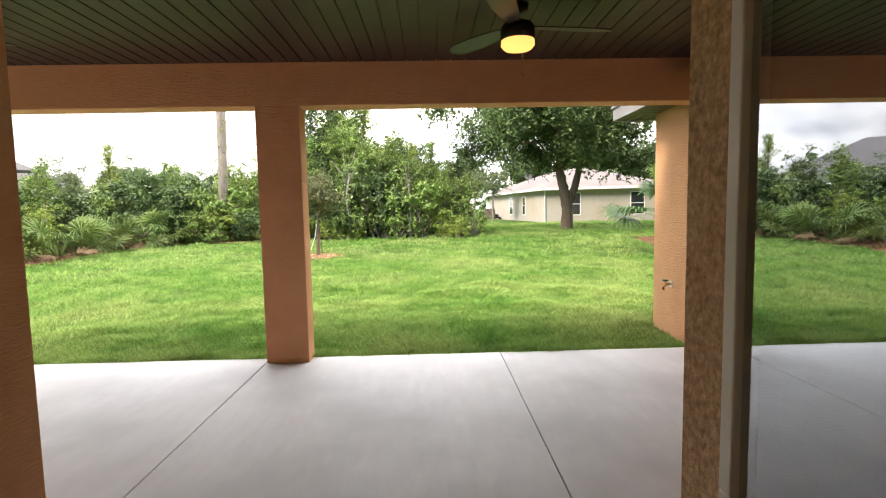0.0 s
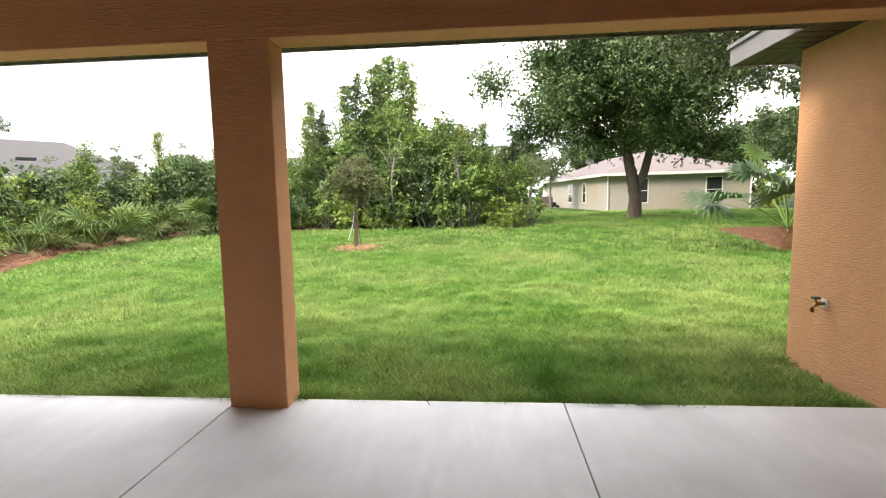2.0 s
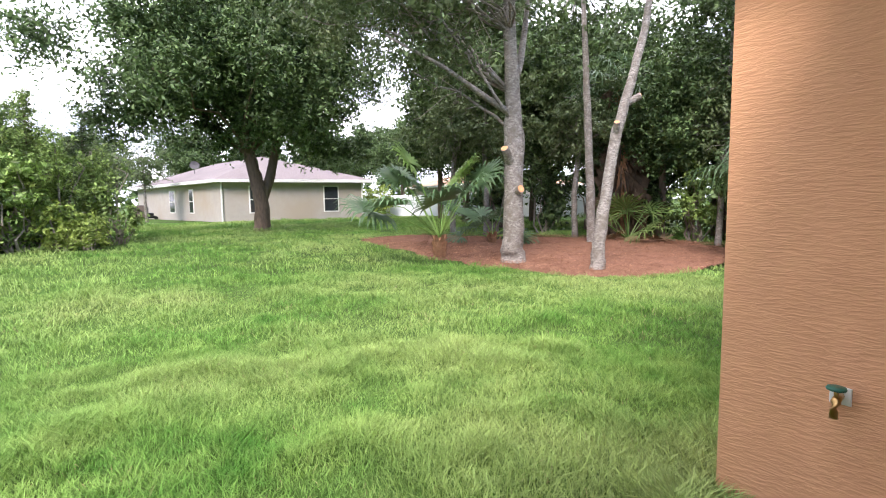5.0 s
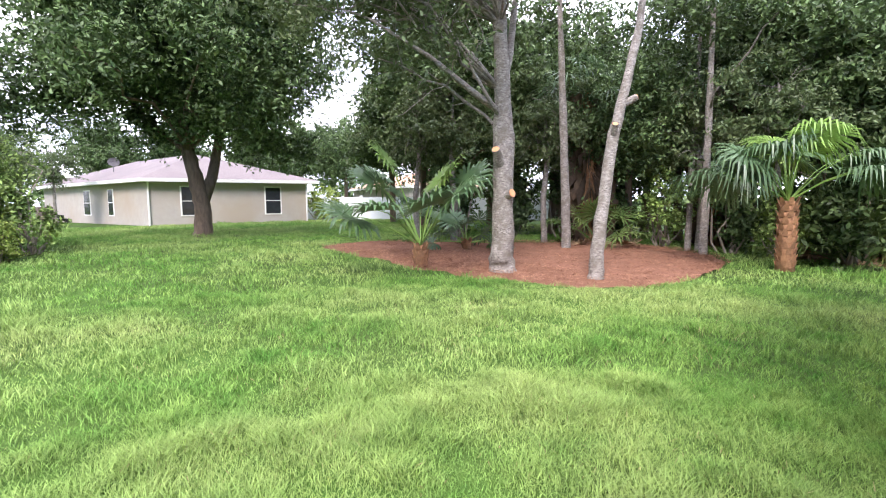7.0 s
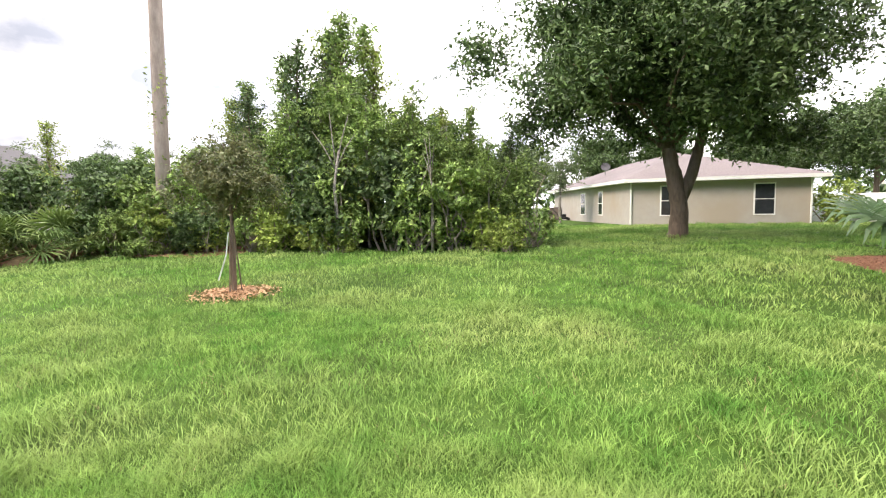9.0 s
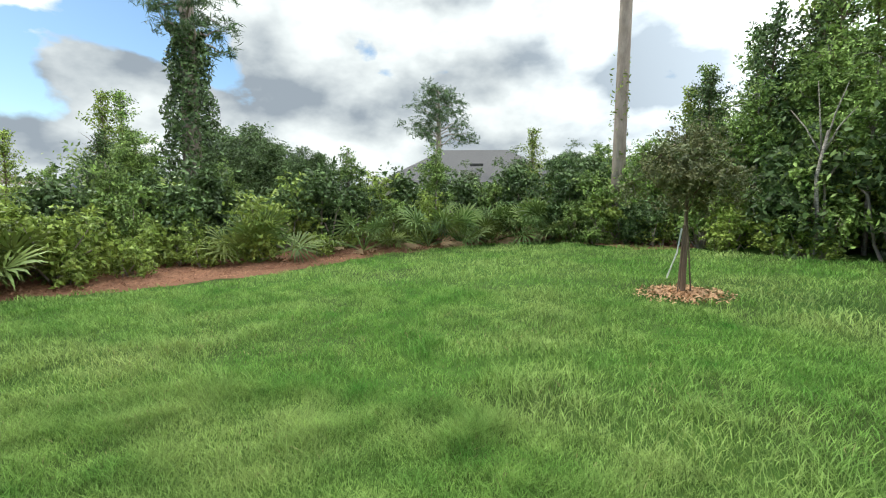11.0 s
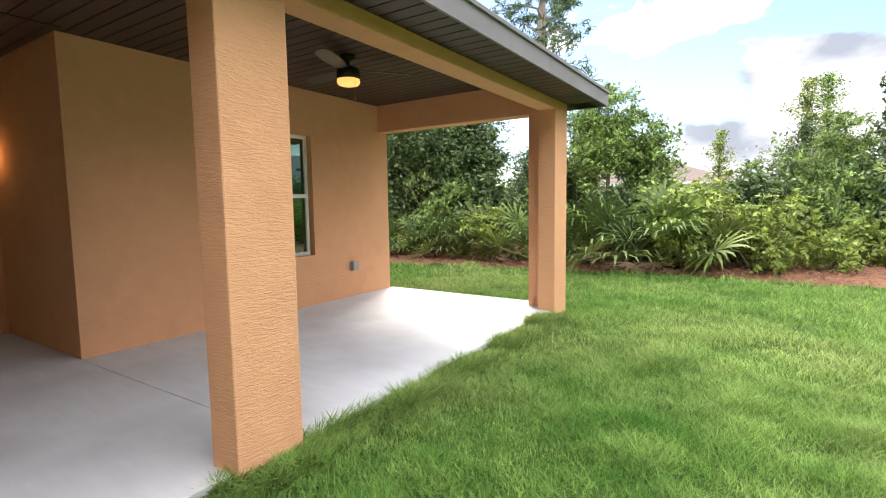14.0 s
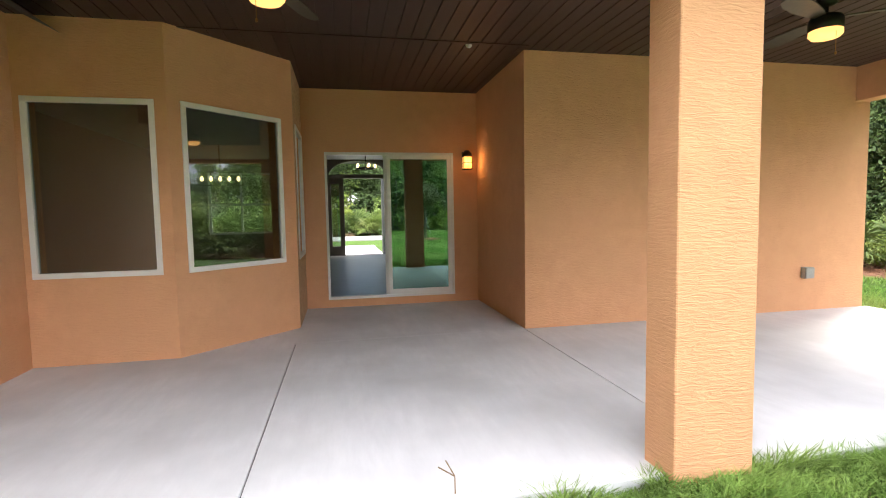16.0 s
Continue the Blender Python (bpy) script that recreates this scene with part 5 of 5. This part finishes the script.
SP1 = spire(G(-2.5, 23.3), 6.6, 211, LEAF, "upright green young tree with a pointed top")
SP2 = spire(G(-3.9, 23.4), 5.9, 212, LEAF_DARK, "upright dark green young tree with a pointed top")
SP3 = spire(G(-1.7, 23.9), 5.8, 213, LEAF_LIGHT, "upright light green young tree with a pointed top", 1.3)
for k, x, y, z in ((SP2, -3.0, 23.9, 1.07), (SP1, -2.1, 24.3, 1.0), (SP3, -3.3, 24.6, 1.12), (SP1, -4.6, 24.2, 0.86), (SP2, -5.2, 22.9, 0.76), (SP3, 0.4, 23.6, 0.66), (SP1, 1.2, 23.8, 0.6), (SP3, -0.6, 23.8, 0.72),
                   (SP3, -6.1, 23.6, 0.74), (SP1, -6.4, 25.2, 0.8), (SP2, 2.4, 24.6, 0.55), (SP3, -22.4, 9.9, 0.98), (SP1, -23.3, 10.6, 0.92), (SP3, -14.6, 7.6, 0.55), (SP2, -16.0, 9.6, 0.6), (SP3, -13.3, 24.6, 0.7)):
    copy_thing(k, place(x, y, z, R.uniform(0, 6.28)))
T4.matrix_basis = place(-0.4, 22.6, 0.85)
for x, y, k in ((-4.0, 22.8, 0.95), (-1.6, 22.4, 1.0), (0.6, 22.4, 0.8), (1.7, 22.3, 0.66), (-5.2, 22.6, 0.8), (-2.6, 23.0, 1.15), (2.5, 23.2, 0.6), (-6.2, 23.2, 0.7), (-12.2, 15.6, 0.7), (-12.8, 9.6, 0.6), (-13.4, 12.4, 0.6), (-11.4, 18.2, 0.72)):
    copy_thing(T4, place(x, y, k, R.uniform(0, 6.28)))
T1.matrix_basis = place(-3.2, 24.2, 0.86)
T2.matrix_basis = place(-11.6, 0.2, 0.82)
T3.matrix_basis = place(2.6, 30.0, 0.7)
for k, x, y, s in ((T1, -2.2, 23.8, 0.84), (T1, -5.4, 31.0, 0.9), (T1, -8.0, 31.6, 0.8), (T2, -0.6, 30.8, 0.95), (T3, -18.0, 28.5, 0.95), (T3, -16.0, 30.5, 1.0), (T3, -13.5, 31.0, 0.9), (T3, -11.5, 32.0, 1.0), (T3, -9.6, 30.6, 0.9), (T3, -20.5, 27.0, 0.8), (T2, 1.4, 31.5, 0.7), (T1, -1.3, 24.6, 0.82), (T1, -4.4, 25.0, 0.8), (T1, -0.2, 23.4, 0.72), (T1, 1.1, 24.0, 0.62), (T1, -5.6, 24.2, 0.75), (T2, -3.0, 27.0, 0.85), (T2, 0.2, 29.0, 0.62),
                   (T3, -0.6, 26.2, 0.75), (T3, 2.0, 27.5, 0.6), (T3, 4.2, 35.5, 0.95), (T3, 2.2, 34.0, 0.85), (T3, 6.0, 40.0, 1.1), (T2, -1, 38.0, 0.95), (T2, 4.5, 52, 1.2), (T1, -7.9, 24.5, 0.62), (T1, -10.9, 5.5, 0.8), (T1, -11.5, 5.0, 0.84), (T1, -11.6, 6.2, 0.7), (T2, -11.8, 3.8, 0.55),
                   (T2, -12.5, -2.4, 0.8), (T2, -10.9, -3.6, 0.75), (T2, -14.5, -1.0, 0.9), (T2, -9.8, -6.5, 0.8), (T1, -13.2, 8.4, 0.45), (T1, -15.5, 10.4, 0.7), (T2, -19.0, 14.6, 0.75), (T2, -18.6, 10.2, 0.6), (T2, -23.6, 15.7, 0.95), (T2, -26.5, 19.6, 0.82), (T2, -12.6, 26.0, 0.6), (T2, -14.6, 29.0, 0.66),
                   (T2, -33, 16, 0.8), (T2, -29, 15, 0.75), (T1, -12.4, 28.0, 0.72), (T2, -27.0, 47.0, 1.0), (T2, -20, 44, 0.9), (T3, -14, 42, 1.0), (T2, -46, 22, 0.8), (T2, -8, 42, 1.0),
                   # right hand woods
                   (T2, 18.0, 27.5, 1.35), (T2, 16.2, 23.5, 1.2), (T2, 19.8, 19.0, 1.6), (T2, 20.0, 12.0, 1.6), (T2, 16.6, 14.6, 1.05), (T2, 19.5, 8.6, 1.5), (T3, 16.2, 12.4, 1.3), (T2, 15.0, 20.2, 1.65), (T3, 12.6, 18.4, 1.3), (T2, 19.0, 22.0, 1.3), (T2, 17.0, 17.6, 1.15), (T2, 18.2, 13.6, 1.2), (T2, 17.6, 9.8, 1.2), (T2, 19.0, 6.5, 1.2), (T2, 21.5, 16.0, 1.4), (T2, 22.0, 10.5, 1.4), (T2, 20.5, 2.5, 1.2),
                   (T3, 14.6, 16.4, 1.25), (T3, 15.8, 10.6, 1.2), (T3, 16.4, 7.6, 1.2), (T2, 25.0, 19.0, 1.5), (T2, 20.0, 46.0, 1.3), (T2, 22, 27, 1.3), (T3, 12.2, 19.6, 1.25), (T2, 14.6, 4.6, 0.9), (T2, 24.0, 40.0, 1.4), (T2, 12, 56, 1.5), (T2, 18, 58, 1.6), (T2, 26, 50, 1.6)):
    copy_thing(k, place(x, y, s, R.uniform(0, 6.28)))
for x, y in ((16.2, 16.6), (17.2, 15.2), (16.6, 13.6), (16.0, 11.6), (15.2, 10.2), (16.6, 9.6), (15.0, 9.0), (16.4, 8.2), (17.6, 7.0), (15.6, 6.6), (17.2, 5.2), (14.8, 17.8), (17.8, 12.6), (18.4, 10.6), (18.4, 8.8), (13.2, 18.6), (15.8, 4.6)):
    copy_thing(R.choice([S3, S3, S4]), place(x, y, R.uniform(0.9, 1.3), R.uniform(0, 6.28)))
for x, y in ((17.0, 8.9), (15.3, 8.1), (15.2, 14.9), (17.4, 16.2), (15.9, 9.3)):
    copy_thing(P2, place(x, y, R.uniform(1.0, 1.4), R.uniform(0, 6)))
# slender white stemmed tree at the back
wb = thing("white_stem_tree", "slender white stemmed young tree with forked top", "tree", G(-2.04, 20.95, -0.35))
g = Geo().tube([(0, 0, -0.1), (0.02, 0, 1.0), (-0.05, 0, 2.0), (0.1, 0, 2.9)], [0.05, 0.042, 0.036, 0.025], 8, True, 0.05)
for dx, dz in ((-0.6, 3.4), (0.35, 3.8), (-0.15, 3.9), (0.5, 3.3)):
    g.tube([(0.02, 0, 2.4), (dx * 0.5, 0.05, (2.4 + dz) / 2 + 0.1), (dx, 0.1, dz)], [0.022, 0.015, 0.006], 6)
part("trunk", g, BARK_GREY, wb, "", True)
copy_thing(wb, place(0.35, 21.0, 0.8, 2.0, 0.2))
# far tree belt
rb = np.random.default_rng(91)
FC, FR = [], []
for k in range(420):
    a = radians(-100 + 0.81 * k)
    d = rb.uniform(75, 120)
    FC.append((math.sin(-a) * d, 9 + math.cos(a) * d, rb.uniform(0, 5.5)))
    FR.append(rb.uniform(2.2, 4.2))
P, O = clumps(FC, FR, 90, rb, 0.9)
tagged(new("far_woods", cards("far_woods", P, O, 0.6, 0.5, LEAF_DARK, rb)), "distant belt of dark green trees", "woods", "", "stuff")


# ---- neighbouring houses ----
def house(name, label, corner, u, v, lu, lv, base, eave, ridge, wall_mat, roof_mat, over=0.45, windows=(), group=""):
    """A bungalow on a slanted plan: corner, two wall ways with lengths, eave and ridge heights, windows (wall, from, to, bottom, top)."""
    ob = thing(name, label, "house", (corner[0], corner[1], base), group)
    u, v = np.array(u) / np.hypot(*u), np.array(v) / np.hypot(*v)

    def at(a, b, z):
        p = u * a + v * b
        return (p[0], p[1], z)

    h, r = eave - base, ridge - base
    part("wall", Geo().add([at(0, 0, -0.5), at(lu, 0, -0.5), at(lu, lv, -0.5), at(0, lv, -0.5), at(0, 0, h), at(lu, 0, h), at(lu, lv, h), at(0, lv, h)],
                           [(0, 1, 5, 4), (1, 2, 6, 5), (2, 3, 7, 6), (3, 0, 4, 7)]), wall_mat, ob, "rendered walls")
    o, q = over, min(lu, lv) / 2
    ra, rb2 = (at(q, lv / 2, r), at(lu - q, lv / 2, r)) if lu >= lv else (at(lu / 2, q, r), at(lu / 2, lv - q, r))
    E = [at(-o, -o, h), at(lu + o, -o, h), at(lu + o, lv + o, h), at(-o, lv + o, h)]
    F = [(p[0], p[1], h - 0.16) for p in E]
    faces = [(0, 1, 5, 4), (1, 2, 5), (2, 3, 4, 5), (3, 0, 4)] if lu >= lv else [(0, 1, 4), (1, 2, 5, 4), (2, 3, 5), (3, 0, 4, 5)]
    rf = part("roof", Geo().add(E + [ra, rb2], faces), roof_mat, ob, "shingled hip roof")
    part("fascia", Geo().add(E + F, [(0, 4, 5, 1), (1, 5, 6, 2), (2, 6, 7, 3), (3, 7, 4, 0), (7, 6, 5, 4)]), WHITE, rf, "white gutter and fascia")
    for side, a, b, z0, z1 in windows:
        d, n = (u, -v) if side == "u" else (v, -u)
        m = Matrix(((d[0], n[0], 0, 0), (d[1], n[1], 0, 0), (0, 0, 1, 0), (0, 0, 0, 1)))
        w = part("window", Geo().box(a, b, 0.0, 0.03, z0, z1, 0, m), WHITE, ob, "white framed window")
        part("pane", Geo().box(a + 0.06, b - 0.06, 0.03, 0.036, z0 + 0.06, (z0 + z1) / 2 - 0.02, 0, m), DARK_GLASS, w)
        part("pane", Geo().box(a + 0.06, b - 0.06, 0.03, 0.036, (z0 + z1) / 2 + 0.02, z1 - 0.06, 0, m), DARK_GLASS, w)
    return ob, u, v, at


nb, u, v, at = house("bungalow", "cream rendered bungalow with a pale pink shingle roof", (8.83, 34.9), (7.54, -1.7), (-1.9, 15), 7.8, 15.2, 0.22, 2.68, 4.25, PALE_WALL, SHINGLE_PINK,
                     windows=(("u", 1.38, 2.35, 0.60, 2.12), ("u", 5.45, 6.35, 0.60, 2.12), ("v", 4.0, 4.7, 0.6, 2.05), ("v", 7.2, 8.2, 0.6, 2.05)))
for a, b in ((0.0, -0.06), (7.75, -0.06)):
    p = at(a, b, 0)
    part("downpipe", Geo().tube([(p[0], p[1], 0), (p[0], p[1], 2.3)], 0.045, 8), WHITE, nb, "white downpipe")
p = at(-0.5, 13.2, 0)
ac = thing("air_conditioner", "tan outdoor air conditioner box beside the bungalow", "air conditioner", (8.83 + p[0], 34.9 + p[1], lie(0, 48)))
part("cabinet", Geo().box(-0.45, 0.45, -0.45, 0.45, 0, 0.95, 0.03), SHINGLE_BROWN, ac)
part("grille", Geo().lathe([(0.0, 0.97), (0.35, 0.965), (0.38, 0.95)], 16), BLACK, ac)
p = at(-0.5, 10.5, 0)
mw = thing("lawn_mower", "black push mower parked by the bungalow wall", "lawn mower", (8.83 + p[0], 34.9 + p[1], lie(0, 45)))
part("deck", Geo().box(-0.3, 0.3, -0.25, 0.25, 0.08, 0.25, 0.05).box(-0.15, 0.15, -0.15, 0.15, 0.25, 0.45, 0.04), BLACK, mw)
part("handlebar", Geo().tube([(-0.25, -0.2, 0.2), (-0.9, -0.2, 0.95), (-0.9, 0.2, 0.95), (-0.25, 0.2, 0.2)], 0.015, 6), BLACK, mw)
for sx in (-0.28, 0.28):
    for sy in (-0.28, 0.28):
        part("wheel", Geo().tube([(sx, sy - 0.03, 0.1), (sx, sy + 0.03, 0.1)], 0.1, 12), BLACK, mw)

house("bungalow", "distant bungalow with a dark grey shingle roof", (-38.0, 30.2), (11, 14), (-14, 11), 18.5, 12, 0.5, 2.9, 6.8, PALE_WALL, SHINGLE, group="houses beyond the shrubs", windows=(("u", 2, 3.2, 0.8, 2), ("u", 6, 7.2, 0.8, 2)))
house("bungalow", "distant bungalow with a brown shingle roof", (-38.0, -5.2), (-1, 0.0), (0, 1), 10, 12, 0.3, 2.6, 4.5, PALE_WALL, SHINGLE_BROWN, group="houses beyond the shrubs")
house("bungalow", "distant house with an orange tan roof behind the fence", (27.0, 36.0), (10, -2), (2, 10), 12, 10, 0.3, 2.7, 4.3, PALE_WALL, material("orange_tile", (0.5, 0.28, 0.16), (0.62, 0.38, 0.24), 8, 0.9), group="houses beyond the shrubs")
pe = thing("pool_enclosure", "dark screened pool enclosure beyond the shrubs", "pool enclosure", (-36.4, 8.6, 0.2))
part("screen", Geo().add([(0, 0, 0), (0, 5, 0), (-6, 5, 0), (-6, 0, 0), (0, 0, 2.4), (0, 5, 2.4), (-6, 5, 2.4), (-6, 0, 2.4), (-2, 1.6, 3.2), (-2, 3.4, 3.2)], [(0, 1, 5, 4), (1, 2, 6, 5), (3, 0, 4, 7), (4, 5, 9, 8), (5, 6, 9), (7, 4, 8)]), SCREEN, pe)
g = Geo()
for k in range(5):
    g.tube([(0.02, k * 1.25, 0), (0.02, k * 1.25, 2.42), (-1.98, 1.6 + k * 0.45, 3.22)], 0.04, 5)
part("frame", g, FASCIA, pe)

# white fence
fence = thing("vinyl_fence", "white vinyl panel fence across the far lawn", "fence", (0, 0, 0))
fa, fb = Vector((17.6, 35.5, 0.25)), Vector((26.5, 21.0, 0.1))
n = 9
for k in range(n):
    p, q = fa.lerp(fb, k / n), fa.lerp(fb, (k + 1) / n)
    m = Matrix.Translation(p) @ Matrix.Rotation(math.atan2(q.y - p.y, q.x - p.x), 4, "Z")
    L = (q - p).length
    part("panel", Geo().box(0.06, L - 0.06, -0.02, 0.02, -0.15, 1.5, 0.01, m), FENCE_WHITE, fence)
    part("post", Geo().box(-0.06, 0.06, -0.06, 0.06, -0.3, 1.62, 0.01, m), FENCE_WHITE, fence)
    part("rail", Geo().box(0.06, L - 0.06, -0.035, 0.035, 1.42, 1.52, 0.005, m), FENCE_WHITE, fence)

# street side, seen through the open doors
setting("front_walk", Geo().box(0.1, 1.5, -11.5, FRONT - 0.0, -0.2, -0.02), CONCRETE, "pale concrete entrance path")
setting("road", Geo().box(-40, 40, -21, -16.5, -0.2, -0.04), ASPHALT, "pale grey street")
for i in range(12):
    copy_thing([S2, S1, S3][i % 3], place(-7 + i * 1.4, -23.5 - (i % 2), 1.4, i))
    copy_thing(P1, place(-6.5 + i * 1.4, -22.3, 1.5, i * 2))
for i in range(14):
    copy_thing([T1, T2, S3][i % 3], place(-7 + i * 1.3, -25.5 - (i % 2), 1.25, i * 1.7))
for i in range(5):
    copy_thing([T2, T1][i % 2], place(3.2 + i * 1.7, -24.5 - (i % 2) * 1.5, 1.35, i * 2.1))
for i in range(6):
    copy_thing(T2, place(-9 + i * 4, -28 - (i % 2) * 2, 1.3, i))
copy_thing(S2, place(17.4, 33.6, 1.1, 0.4))
dish = thing("satellite_dish", "dark satellite dish on the bungalow roof", "satellite dish", (9.3, 42.5, 3.6))
part("reflector", Geo().add([(0.32 * math.cos(k * 0.5236), 0.08 + 0.05 * math.sin(k * 0.5236), 0.35 + 0.26 * math.sin(k * 0.5236)) for k in range(12)] + [(0, 0.16, 0.35)], [(k, (k + 1) % 12, 12) for k in range(12)]), SHINGLE, dish)
part("mast", Geo().tube([(0, 0.2, -0.4), (0, 0.18, 0.35)], 0.03, 8), FASCIA, dish)
sprig = thing("grass_sprig", "small dry grass sprig lying on the slab edge", "sprig", (0.88, 6.45, 0.0))
part("stalk", Geo().tube([(0, 0.1, 0.0), (-0.01, 0.05, 0.05), (0.02, 0, 0.1)], 0.003, 5).tube([(-0.01, 0.05, 0.05), (0.06, 0.03, 0.09)], 0.003, 5), FROND_DEAD, sprig)
for a, b in ((-35.9, 35.1), (-33.3, 38.3), (-30.6, 41.4)):
    rv2 = thing("roof_vent", "dark flat roof vent on the grey roof", "roof vent", (a, b, 4.85), "vents on the grey roof", 52)
    part("hood", Geo().box(-0.6, 0.6, -0.35, 0.35, 0.0, 0.22, 0.03), BLACK, rv2)
